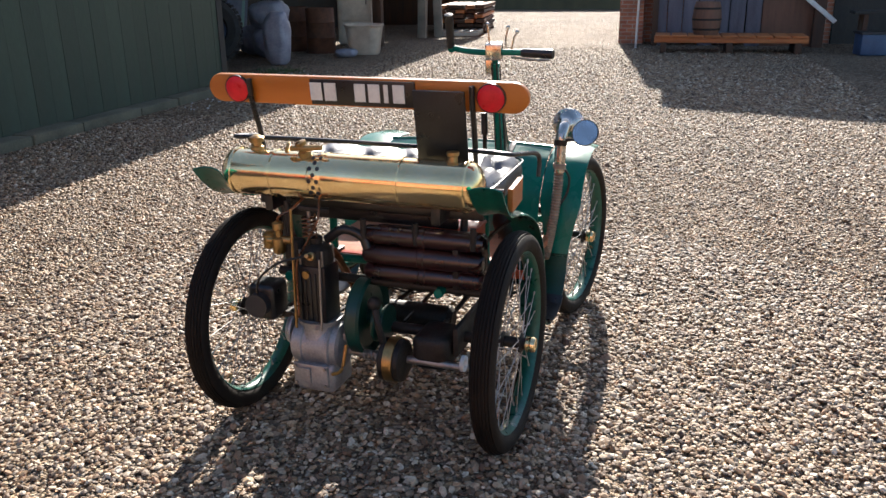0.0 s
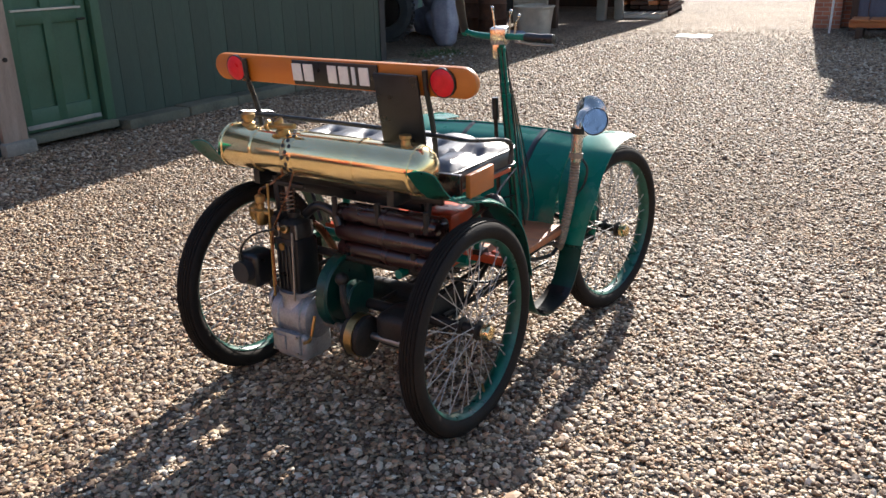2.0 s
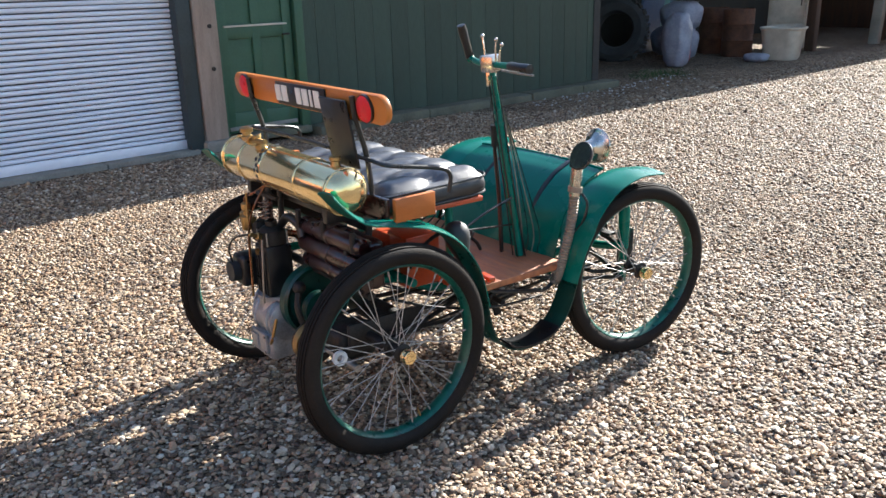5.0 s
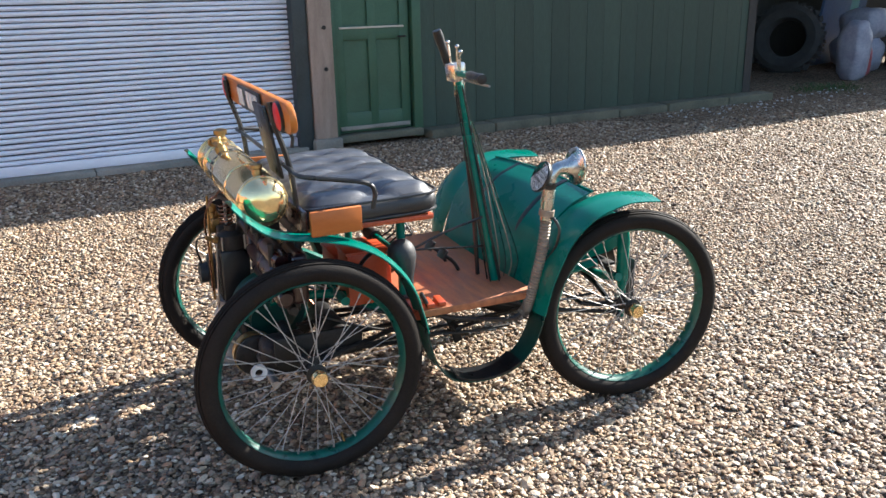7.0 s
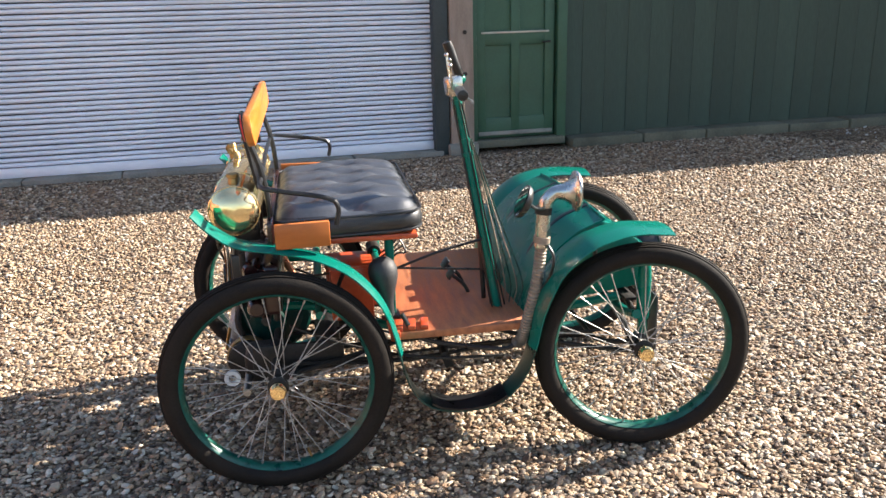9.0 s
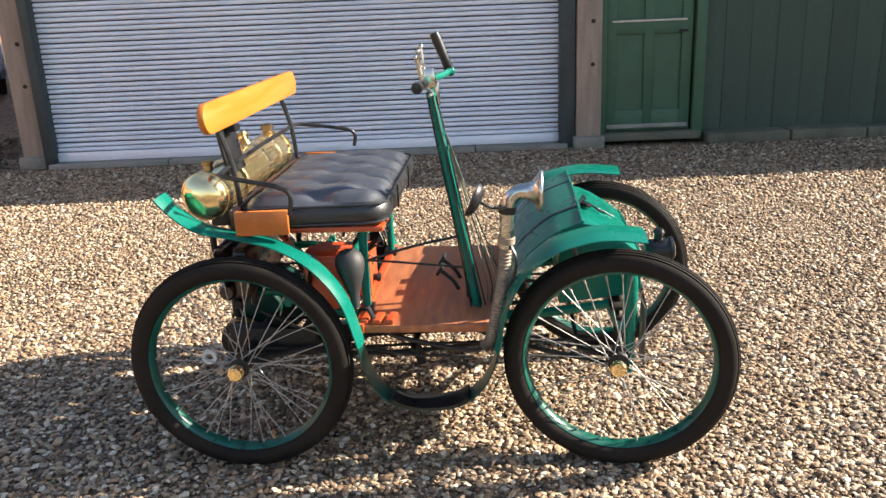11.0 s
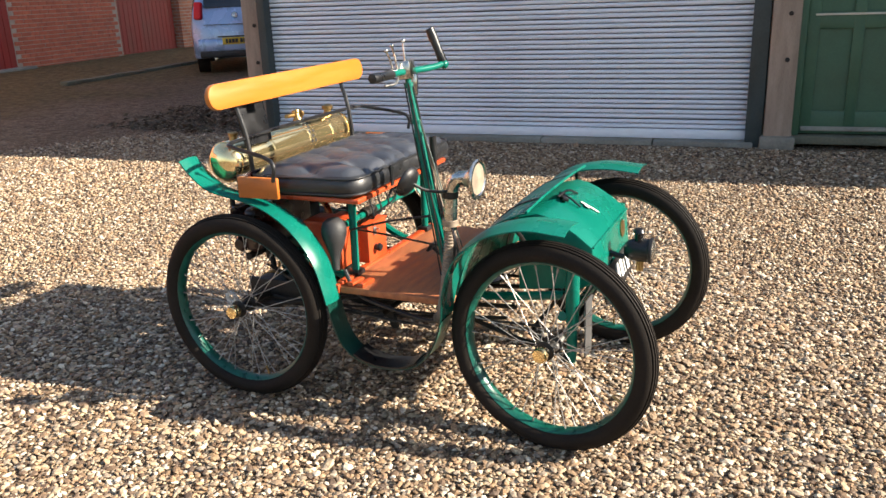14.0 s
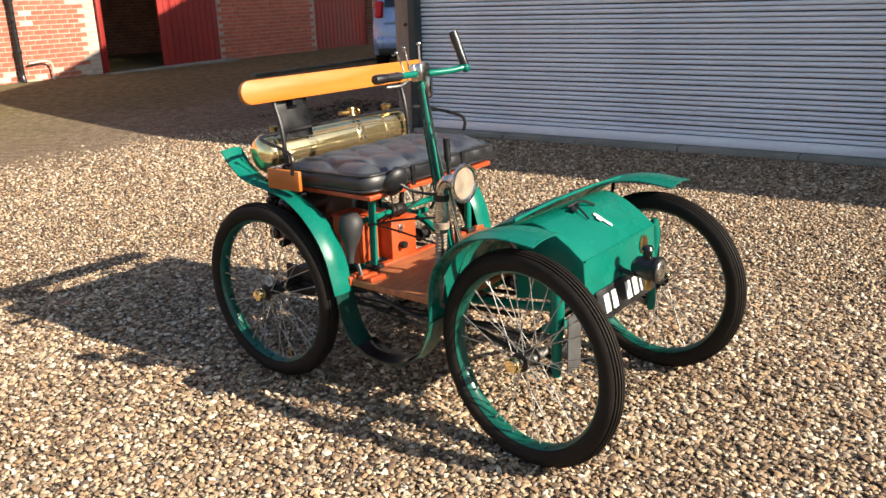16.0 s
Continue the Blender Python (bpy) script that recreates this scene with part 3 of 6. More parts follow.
# plank door with six panels
door = thing("door_1", pose(WALL - 0.02, 5.11, 0.12), "closed dark green panelled wooden door", "door", kind="structure")
part("leaf", box(B(), (-0.02, 0, 1.0), (0.03, 0.80, 2.0)), DOORGREEN, door)
for y, z, sy, sz in ((-0.36, 1.0, 0.10, 2.0), (0.36, 1.0, 0.10, 2.0), (0, 1.0, 0.09, 2.0), (0, 0.10, 0.82, 0.2), (0, 0.98, 0.82, 0.14), (0, 1.94, 0.82, 0.12)):
    part("rail", box(B(), (0.008 + 0.002 * (sz > 1), y, z), (0.026, sy, sz), bev=0.005), DOORGREEN, door)
part("weather_strip", box(B(), (0.028, 0, 1.03), (0.02, 0.70, 0.018), bev=0.003), CREAM, door, "worn pale edge along the rail")
part("weather_board", box(B(), (0.032, 0, 0.045), (0.03, 0.78, 0.04), (0, -12, 0), 0.006), CONCRETE, door, "pale worn weather board at the foot")
for y in (-0.46, 0.48):
    part("frame", box(B(), (0.01, y, 1.0), (0.12, 0.10, 2.2), bev=0.008), DOORGREEN, door)
part("handle", tube(B(), [(0.03, 0.34, 0.93), (0.08, 0.34, 0.93), (0.08, 0.26, 0.93)], 0.010), IRON, door)
part("sill", box(B(), (0.04, 0, -0.045), (0.20, 1.0, 0.07), bev=0.01), KERBSTONE, door)

kerb = thing("kerb", Matrix(), "rough concrete plinth along the shed wall", "kerb", kind="structure")
rng = random.Random(4)
y = 5.65
while y < 10.2:
    w = rng.uniform(0.7, 1.1)
    part("kerb_block", box(B(), (WALL + 0.09 + rng.uniform(-0.01, 0.01), y + w / 2, 0.03), (0.26, w - 0.012, 0.13 + rng.uniform(-0.015, 0.015)), (0, rng.uniform(-2, 2), 0), 0.02), KERBSTONE, kerb)
    y += w
y = -0.66
while y < 4.3:
    w = rng.uniform(0.8, 1.2)
    w = min(w, 4.33 - y)
    if w < 0.1:
        break
    part("kerb_block", box(B(), (WALL + 0.05, y + w / 2, 0.0), (0.2, w - 0.01, 0.09), (0, 0, 0), 0.012), CONCRETE, kerb)
    y += w

# ---- open store beyond the shed ----
store = thing("wall_store", Matrix(), "dark open-fronted timber store", "wall", kind="structure")
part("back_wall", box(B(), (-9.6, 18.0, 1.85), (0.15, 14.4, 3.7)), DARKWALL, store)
part("end_wall", box(B(), (-7.9, 25.2, 1.85), (3.4, 0.15, 3.7)), BROWNWOOD, store)
for y in (17.6, 21.0, 24.4):
    part("post", box(B(), (-6.1, y, 1.85), (0.18, 0.18, 3.7), bev=0.01), BROWNWOOD, store)
far = solid("wall_far", box(B(), (-5.5, 36.0, 0.65), (30, 0.25, 1.3)), MOSSWALL, "mossy boarded fence across the far end", "fence", kind="structure")

# ---- brick range behind, facing north ----
BY = -9.8
rangeb = thing("wall_south", Matrix(), "red brick outbuilding range", "wall", kind="structure")
for x0, x1, z0, z1 in ((-8.3, 8.0, 0, 4.2), (-14.6, -11.35, 0, 4.2), (-24, -17.0, 0, 4.2), (-11.35, -8.3, 2.6, 4.2), (-17.0, -14.6, 2.4, 4.2)):
    part("wall", box(B(), ((x0 + x1) / 2, BY - 0.17, (z0 + z1) / 2), (x1 - x0, 0.34, z1 - z0)), BRICK, rangeb)
part("back_wall", box(B(), (-8, BY - 5, 2.1), (32, 0.3, 4.2)), BRICK, rangeb)
solid("roof_south", box(B(), (-8, BY - 2.3, 4.4), (33, 5.6, 0.15), (-6, 0, 0)), ROOF, "grey outbuilding roof", "roof", kind="structure")


def plank_leaf(name, x0, x1, mat, label, y=BY + 0.02, ang=0):
    d = thing(name, pose(x0, y, 0.12, 0, 0, ang), label, "door", kind="structure")
    n = max(3, round((x1 - x0) / 0.16))
    w = (x1 - x0) / n
    for i in range(n):
        part("plank", box(B(), (w * (i + 0.5), 0, 1.2), (w - 0.008, 0.035, 2.4), bev=0.004, seg=1), mat, d)
    for z in (0.35, 1.2, 2.1):
        part("ledge", box(B(), ((x1 - x0) / 2, -0.03, z), (x1 - x0 - 0.06, 0.03, 0.12)), mat, d)
    return d


plank_leaf("door_2", -9.70, -8.40, BROWNWOOD, "old dark brown plank door", BY - 2.0)
plank_leaf("door_3", -11.3, -9.72, REDDOOR, "red-painted plank barn door", BY + 0.05)
plank_leaf("door_4", -16.9, -14.7, REDDOOR, "deep red plank double door", BY - 0.18)
part("door_frame", box(B(), (-8.36, BY + 0.02, 1.3), (0.10, 0.10, 2.6), bev=0.006), REDDOOR, rangeb)
pipe = thing("downpipe", pose(-6.6, BY + 0.09, 0.1), "black cast-iron downpipe with a bent shoe", "downpipe")
part("pipe", tube(B(), [(0, 0, 4), (0, 0, 0.5), (0, 0, 0.22), (0.0, 0.08, 0.06), (0.0, 0.2, 0.0)], 0.05, 10, 4), BLACK, pipe)
for z in (0.6, 1.5, 2.4):
    part("bracket", cyl(B(), (0, 0, z), (0, 0, z + 0.06), 0.068), BLACK, pipe)
hoop = thing("garden_tap_pipe", pose(-7.0, BY + 0.10, 0.12), "pale bent pipe loop by the brick wall", "pipe")
part("pipe", tube(B(), [(-0.2, 0, 0), (-0.2, 0, 0.32), (-0.08, 0, 0.42), (0.25, 0, 0.40)], 0.018), CREAM, hoop)
hopper = solid("drain_hopper", box(B(), (-6.02, BY + 0.08, 0.33), (0.17, 0.13, 0.26), bev=0.015), CREAM, "pale painted drain box by the brick wall", "drain")
kerb2 = solid("kerb_south", box(B(), (-9.9, BY + 0.22, 0.2), (3.3, 0.26, 0.07), (0, 0.6, 0.5), bev=0.02), CONCRETE, "worn stone sill before the old doors", "kerb", kind="structure")

edging = thing("kerb_edging", Matrix(), "low worn stone edging of the mossy strip", "kerb", kind="structure")
rng = random.Random(12)
x = -15.6
while x < -9.6:
    w = rng.uniform(0.5, 0.9)
    part("edging_stone", box(B(), (x + w / 2, -6.75 + 0.05 * (x + 12.5) + rng.uniform(-0.02, 0.02), ground_height(0, -6.75) + 0.01), (w - 0.02, 0.16, 0.09), (0, rng.uniform(-2, 2), 2 + rng.uniform(-2, 2)), 0.02), KERBSTONE, edging)
    x += w


def leaf_litter():
    """Dry dark leaves blown against the garage corner: each one a folded, curled blade."""
    rng, bm = random.Random(21), B()
    for k in range(800):
        f = rng.random() ** 0.8
        x = -5.75 - 1.9 * rng.random() - 0.2 * f
        y = -1.15 - 1.9 * f + rng.gauss(0, 0.25)
        a, size = rng.uniform(0, 2 * math.pi), rng.uniform(0.025, 0.055)
        m = pose(x, y, ground_height(x, y) + rng.uniform(0.004, 0.022), rng.gauss(0, 18), rng.gauss(0, 18), math.degrees(a))
        tip, tail = m @ Vector((size, 0, 0.3 * size)), m @ Vector((-size, 0, 0.2 * size))
        ridge, rim = m @ Vector((0, 0, 0)), [m @ Vector((0.1 * size, s * 0.5 * size, 0.25 * size)) for s in (-1, 1)]
        v = [bm.verts.new(p) for p in (tip, rim[1], tail, rim[0], ridge)]
        for i in range(4):
            bm.faces.new((v[i], v[(i + 1) % 4], v[4]))
    return bm


LITTER = material("dry_leaf_litter", (0.030, 0.021, 0.014), (0.17, 0.115, 0.065), 14, 0.8, random_by="Island")
solid("leaf_litter", leaf_litter(), LITTER, "dark dry leaves and grit blown against the garage corner", "leaf litter", kind="stuff")

# ---- brick shed with stacked timber, to the north-east ----
shed = thing("wall_north_east", Matrix(), "brick and timber shed in shade", "wall", kind="structure")
part("corner_pier", box(B(), (-0.75, 18.9, 2.1), (0.5, 0.4, 4.2)), BRICK, shed)
part("wall", box(B(), (4.6, 19.3, 2.1), (10.4, 0.3, 4.2)), BRICK, shed)
part("side_wall", box(B(), (-0.9, 22.0, 1.95), (0.25, 5.8, 3.9)), BRICK, shed)
part("post", box(B(), (-0.25, 18.3, 2.25), (0.12, 0.12, 4.5)), BROWNWOOD, shed)
part("post", box(B(), (2.9, 18.2, 2.4), (0.2, 0.2, 4.8)), BROWNWOOD, shed)
bm = B()
rows = [[bm.verts.new((x, y, z + dz)) for x, y, z in ((-0.9, 18.03, 4.60), (10.1, 18.03, 6.75), (10.1, 24.0, 6.2), (-0.9, 24.0, 4.05))] for dz in (0, 0.12)]
bm.faces.new(rows[0])
bm.faces.new(rows[1][::-1])
for k in range(4):
    bm.faces.new((rows[0][k], rows[0][(k + 1) % 4], rows[1][(k + 1) % 4], rows[1][k]))
bmesh.ops.recalc_face_normals(bm, faces=bm.faces)
solid("roof_north_east", bm, ROOF, "shallow sloping shed roof", "roof", kind="structure")
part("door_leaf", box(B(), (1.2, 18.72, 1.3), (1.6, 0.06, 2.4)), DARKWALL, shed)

boards = thing("board_stack", pose(0.76, 18.45, 0), "weathered blue-grey boards leaning on the shed front", "boards")
for i in range(7):
    part("board", box(B(), (-0.93 + 0.31 * i, -0.02 * (i % 2), 1.15 + 0.04 * (i % 3)), (0.29, 0.04, 2.3), (-2, 0.4 * (i % 3 - 1), 0), 0.006), BLUEBOARD, boards)
part("panel", box(B(), (1.58, -0.03, 1.1), (0.98, 0.05, 2.2), (-2, 0, 0), 0.01), BROWNPANEL, boards, "plain brown panel")
pole = solid("white_pole", cyl(B(), (-0.60, 17.62, 0), (-0.56, 17.70, 2.6), 0.022), WHITE, "thin white pole standing by the platform", "pole")
strip = solid("pale_batten", box(B(), (2.80, 18.088, 0.80), (0.98, 0.03, 0.09), (0, 39, 0), 0.006), WHITE, "pale batten nailed aslant to the shed post", "batten")
keg = thing("wooden_keg", pose(0.72, 16.98, 0.326), "small brown keg on the timber platform", "keg")
part("body", lathe(B(), [(0, 0), (0.22, 0), (0.25, 0.10), (0.27, 0.28), (0.25, 0.48), (0.22, 0.60), (0.20, 0.585), (0, 0.585)], 28), BROWNPANEL, keg)
for z, r in ((0.10, 0.253), (0.28, 0.272), (0.48, 0.253)):
    part("hoop", lathe(B(), [(r - 0.004, z - 0.018), (r + 0.003, z - 0.018), (r + 0.003, z + 0.018), (r - 0.004, z + 0.018)], 28, closed=True), IRON, keg)
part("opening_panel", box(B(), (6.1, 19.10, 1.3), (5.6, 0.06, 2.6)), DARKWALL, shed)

platform = thing("timber_platform", pose(1.15, 17.0, 0), "low orange timber platform on bearers", "platform")
for i in range(3):
    part("beam", box(B(), (0, -0.32 + 0.3 * i, 0.24), (2.75, 0.10, 0.10), bev=0.01), BEAM, platform)
for i in range(9):
    part("plank", box(B(), (-1.22 + 0.305 * i, 0, 0.31), (0.28, 0.85, 0.03), bev=0.005), BEAM, platform)
for x in (-1.2, 0, 1.2):
    part("bearer", box(B(), (x, 0, 0.1), (0.12, 0.8, 0.19), bev=0.01), BROWNWOOD, platform)


# ---- the quadricycle ----
# Local frame: x to its right, y forward, origin on the ground below the rear axle.
quad = thing("quadricycle", pose(-0.915, 2.392, 0, 0, 0, -5.0), "veteran green motor quadricycle with brass tank on gravel", "vintage car")
WY, FY, WR = 0.050, 1.275, 0.362
AX = Matrix.Rotation(radians(90), 4, "Y")


def make_wheel():
    w = new("wheel")
    w.parent = quad
    prof, rc, rs = [], 0.3265, 0.0355
    for a in range(-150, 151, 3):
        groove = 0.0045 if abs(a) <= 50 and (a + 51) % 15 in (0, 3) else 0
        flat = 0.0015 * math.cos(radians(a)) ** 2
        prof.append((rc + (rs - groove + flat) * math.cos(radians(a)), (rs - groove) * 1.10 * math.sin(radians(a))))
    part("tyre", lathe(B(), prof, 88, AX, closed=True), RUBBER, w, "black ribbed rubber tyre", sharp=50)
    part("rim", lathe(B(), [(0.301, 0.023), (0.297, 0.026), (0.290, 0.019), (0.285, 0.006), (0.285, -0.006), (0.290, -0.019), (0.297, -0.026), (0.301, -0.023), (0.292, 0.0)], 72, AX, closed=True), RIMSHADEGREEN, w, "green enamelled rim")
    part("hub", lathe(B(), [(0.0, -0.055), (0.014, -0.055), (0.016, -0.036), (0.033, -0.034), (0.033, -0.029), (0.018, -0.024), (0.018, 0.024), (0.033, 0.029), (0.033, 0.034), (0.020, 0.038), (0.019, 0.05), (0.0, 0.05)], 24, AX), IRON, w, "oily steel hub")
    part("hub_cap", lathe(B(), [(0.0, 0.048), (0.023, 0.048), (0.026, 0.052), (0.026, 0.072), (0.022, 0.080), (0.008, 0.083), (0.0, 0.083)], 20, AX), BRASS, w, "round brass hub cap")
    meshes = {}
    for side in (-1, 1):
        for lean in (-1, 1):
            a = radians(38) * lean
            p0, p1 = Vector((side * 0.031, 0, 0.030)), Vector((side * 0.008, 0.283 * math.sin(a), 0.283 * math.cos(a)))
            bm = cyl(B(), p0, p1, 0.0016, n=6)
            cyl(bm, p0.lerp(p1, 0.94), p1, 0.0034, n=6)
            meshes[side, lean] = mesh_of("spoke", bm, SPOKE)
    for i in range(36):
        ob = new("spoke", meshes[1 if i % 2 else -1, 1 if i % 4 < 2 else -1])
        ob.parent, ob.matrix_basis = w, Matrix.Rotation(radians(10 * i), 4, "X")
    part("valve", cyl(B(), (0, 0.0, -0.283), (0, 0.0, -0.25), 0.004, n=8), DULLBRASS, w)
    return w


wheel = make_wheel()
wheel.matrix_basis = pose(0.494, WY + 0.007, WR, 17)
for x, y, a, rz in ((-0.475, WY, 40, 180), (0.474, FY - 0.017, 61, -7.5), (-0.448, FY + 0.018, 5, 175.5)):
    copy_thing(wheel, pose(x, y, WR, 0, 0, rz) @ pose(0, 0, 0, a))

# mudguards with their dipped steps
REAR = [(-0.148, 0.916), (-0.10, 0.862), (-0.03, 0.812), (0.09, 0.781), (0.20, 0.752), (0.29, 0.705), (0.36, 0.635), (0.404, 0.56), (0.430, 0.475), (0.443, 0.420)]
STEP = [(0.440, 0.430), (0.455, 0.36), (0.478, 0.295), (0.515, 0.245), (0.57, 0.216), (0.65, 0.205), (0.75, 0.218), (0.815, 0.262), (0.858, 0.33), (0.884, 0.41)]
FRONT_L = [(0.881, 0.395), (0.889, 0.43), (0.906, 0.53), (0.953, 0.645), (1.043, 0.728), (1.132, 0.762), (1.232, 0.775), (1.365, 0.765)]
FRONT = [(0.881, 0.395), (0.889, 0.43), (0.906, 0.53), (0.953, 0.645), (1.043, 0.728), (1.132, 0.762), (1.215, 0.774), (1.325, 0.765)]


def waist(y, z):
    """The rear mudguard is narrow beside the seat."""
    return 1 - 0.040 * math.exp(-((y - 0.12) / 0.13) ** 2)


def foot_in(y, z):
    return 1 + 0.10 * max(0, min(1, (0.60 - z) / 0.18))


def foot_out(y, z):
    return 1 - 0.065 * max(0, min(1, (0.60 - z) / 0.18))


for s in (1, -1):
    part("rear_mudguard", ribbon(B(), REAR, s * 0.415, s * 0.516, shaded_under=True, outer=waist), GREEN, quad, "curved green sheet mudguard")
    # step is darker than the mudguards: its shade is in the colour
    part("running_step", ribbon(B(), STEP, s * 0.415, s * 0.508, 0.005, 0.003, shaded_under=True), DARKGREEN, quad, "dipped green step, darkened for shade")
    part("front_mudguard", ribbon(B(), FRONT if s > 0 else FRONT_L, s * 0.375, s * 0.545, inner=foot_in, outer=foot_out), GREEN, quad, "flared green sheet mudguard")
    # black tread made longer to paint the shade over the step
    part("step_tread", ribbon(B(), [(0.540, 0.245), (0.575, 0.226), (0.65, 0.213), (0.735, 0.223), (0.785, 0.248)], s * 0.412, s * 0.514, 0.006, 0.003), BLACK, quad, "black step tread, enlarged for shade")
    for y, z, yy, zz in ((1.10, 0.755, 1.15, 0.60), (0.30, 0.70, 0.25, 0.55)):
        part("mudguard_stay", tube(B(), [(s * 0.42, y, z), (s * 0.36, (y + yy) / 2, (z + zz) / 2 + 0.02), (s * 0.30, yy, zz)], 0.007), BLACK, quad)

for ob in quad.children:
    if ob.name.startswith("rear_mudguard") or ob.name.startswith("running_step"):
        ob.data.materials.append(RIMSHADEGREEN)     # underside shade put into a duller, darker green

# seat: wooden frame, tufted cushion, side boards
part("seat_frame", box(B(), (-0.005, 0.30, 0.775), (0.775, 0.45, 0.019), bev=0.005), ORANGE, quad, "red-painted seat frame")


def rounded(x, y, grow=0.0):
    """Bends a point of the square cushion plan into a plan with round corners."""
    cx, cy, hx, hy, r = -0.005, 0.305, 0.40 + grow, 0.22 + grow, 0.065
    dx, dy = abs(x - cx) - (hx - r), abs(y - cy) - (hy - r)
    if dx > 0 and dy > 0:
        f = max(dx, dy) / math.hypot(dx, dy)
        x = cx + math.copysign(hx - r + dx * f, x - cx)
        y = cy + math.copysign(hy - r + dy * f, y - cy)
    return x, y


def cushion():
    bm = B()
    nx, ny, x0, x1, y0, y1 = 64, 36, -0.405, 0.395, 0.085, 0.525
    tufts = [(-0.405 + 0.8 * (i + (0.5 if j % 2 else 0.0) + 0.25) / 5, 0.085 + 0.44 * (j + 0.62) / 3) for j in range(3) for i in range(5)]
    grid, plan = [], {}
    for j in range(ny + 1):
        row = []
        for i in range(nx + 1):
            x, y = x0 + (x1 - x0) * i / nx, y0 + (y1 - y0) * j / ny
            e = min(x - x0, x1 - x, y - y0, y1 - y)
            z = 0.862 + 0.034 * (1 - math.exp(-e / 0.025))
            for tx, ty in tufts:
                z -= 0.018 * math.exp(-((x - tx) ** 2 + (y - ty) ** 2) / 0.0013)
                dx, dy = abs(x - tx), abs(y - ty)
                z -= 0.011 * math.exp(-((dx - dy * 0.62) / 0.010) ** 2) * math.exp(-((dx + dy) / 0.14) ** 2)
            z += 0.004 * noise.noise((x * 9, y * 9, 1.3)) + 0.010 * (y - 0.3) / 0.44
            row.append(bm.verts.new((*rounded(x, y), z)))
            plan[row[-1]] = (x, y)
        grid.append(row)
    for j in range(ny):
        for i in range(nx):
            bm.faces.new((grid[j][i], grid[j][i + 1], grid[j + 1][i + 1], grid[j + 1][i]))
    loop = [grid[0][i] for i in range(nx)] + [grid[j][nx] for j in range(ny)] + [grid[ny][i] for i in range(nx, 0, -1)] + [grid[j][0] for j in range(ny, 0, -1)]
    prev = loop
    for out, z in ((0.010, 0.856), (0.017, 0.843), (0.020, 0.825), (0.017, 0.805), (0.006, 0.789)):
        ring = []
        for v in loop:
            px, py = plan[v]
            puff = 1 + 0.45 * noise.noise((px * 14, py * 14, 4.0))
            dx = out if px >= x1 - 1e-4 else (-out if px <= x0 + 1e-4 else 0)
            dy = out if py >= y1 - 1e-4 else (-out if py <= y0 + 1e-4 else 0)
            ring.append(bm.verts.new((*rounded(px + dx * puff, py + dy * puff, out), z + 0.010 * (py - 0.3) / 0.44)))
        for k in range(len(loop)):
            k2 = (k + 1) % len(loop)
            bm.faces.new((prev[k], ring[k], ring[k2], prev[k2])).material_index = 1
        prev = ring
    bm.faces.new(prev)
    bmesh.ops.recalc_face_normals(bm, faces=bm.faces)
    return bm


seat = part("seat_cushion", cushion(), LEATHER, quad, "buttoned black leather cushion", sharp=70)
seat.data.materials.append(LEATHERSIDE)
edge = [(-0.421 + 0.832 * k / 40, 0.069) for k in range(40)] + [(0.411, 0.069 + 0.472 * k / 24) for k in range(24)] + [(0.411 - 0.832 * k / 40, 0.541) for k in range(40)] + [(-0.421, 0.541 - 0.472 * k / 24) for k in range(25)]
for z in (0.858, 0.800):
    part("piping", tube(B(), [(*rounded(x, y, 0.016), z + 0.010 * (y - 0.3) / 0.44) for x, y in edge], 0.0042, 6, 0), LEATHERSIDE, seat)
for x in (0.16, -0.16):
    part("strap", box(B(), (x, 0.549, 0.828), (0.022, 0.005, 0.080), bev=0.001), BLACK, seat)
for s in (1, -1):
    part("side_board", box(B(), (s * 0.475 - 0.005, 0.165, 0.826), (0.018, 0.165, 0.078), (0, 0, s * 4), 0.004), REDWOOD, quad, "short varnished side board")
part("seat_frame_back", box(B(), (-0.005, 0.066, 0.776), (0.80, 0.016, 0.034), bev=0.004), BLACK, quad, "black rear edge of the seat frame")
part("seat_back_rail", box(B(), (-0.005, 0.07, 0.83), (0.93, 0.018, 0.07), bev=0.004), MAROON, quad, "dark red rail behind the cushion")

# added black strip that stands in for shade below the seat
part("under_seat_panel", box(B(), (-0.02, 0.098, 0.738), (0.64, 0.012, 0.050), bev=0.003), BLACK, quad, "added black strip for the shade under the seat")

# arm rails and backrest
part("rail", tube(B(), [(-0.53, 0.28, 0.880), (-0.532, 0.285, 0.925), (-0.525, 0.25, 0.952), (-0.50, 0.10, 0.978), (-0.47, 0.055, 0.985), (-0.36, 0.052, 0.988), (0, 0.05, 0.990), (0.36, 0.052, 0.985), (0.47, 0.055, 0.980), (0.495, 0.10, 0.972), (0.515, 0.24, 0.948), (0.520, 0.275, 0.92), (0.520, 0.268, 0.865)], 0.0075, 8, 6), BLACK, quad, "thin black bent arm rail")
for s in (1, -1):
    part("backrest_post", tube(B(), [(s * 0.375 - 0.005, 0.075, 0.80), (s * 0.375 - 0.005, 0.060, 0.98), (s * 0.378 - 0.005, 0.030, 1.09), (s * 0.378 - 0.005, 0.021, 1.12), (s * 0.378 - 0.005, 0.013, 1.185)], 0.009), BLACK, quad)


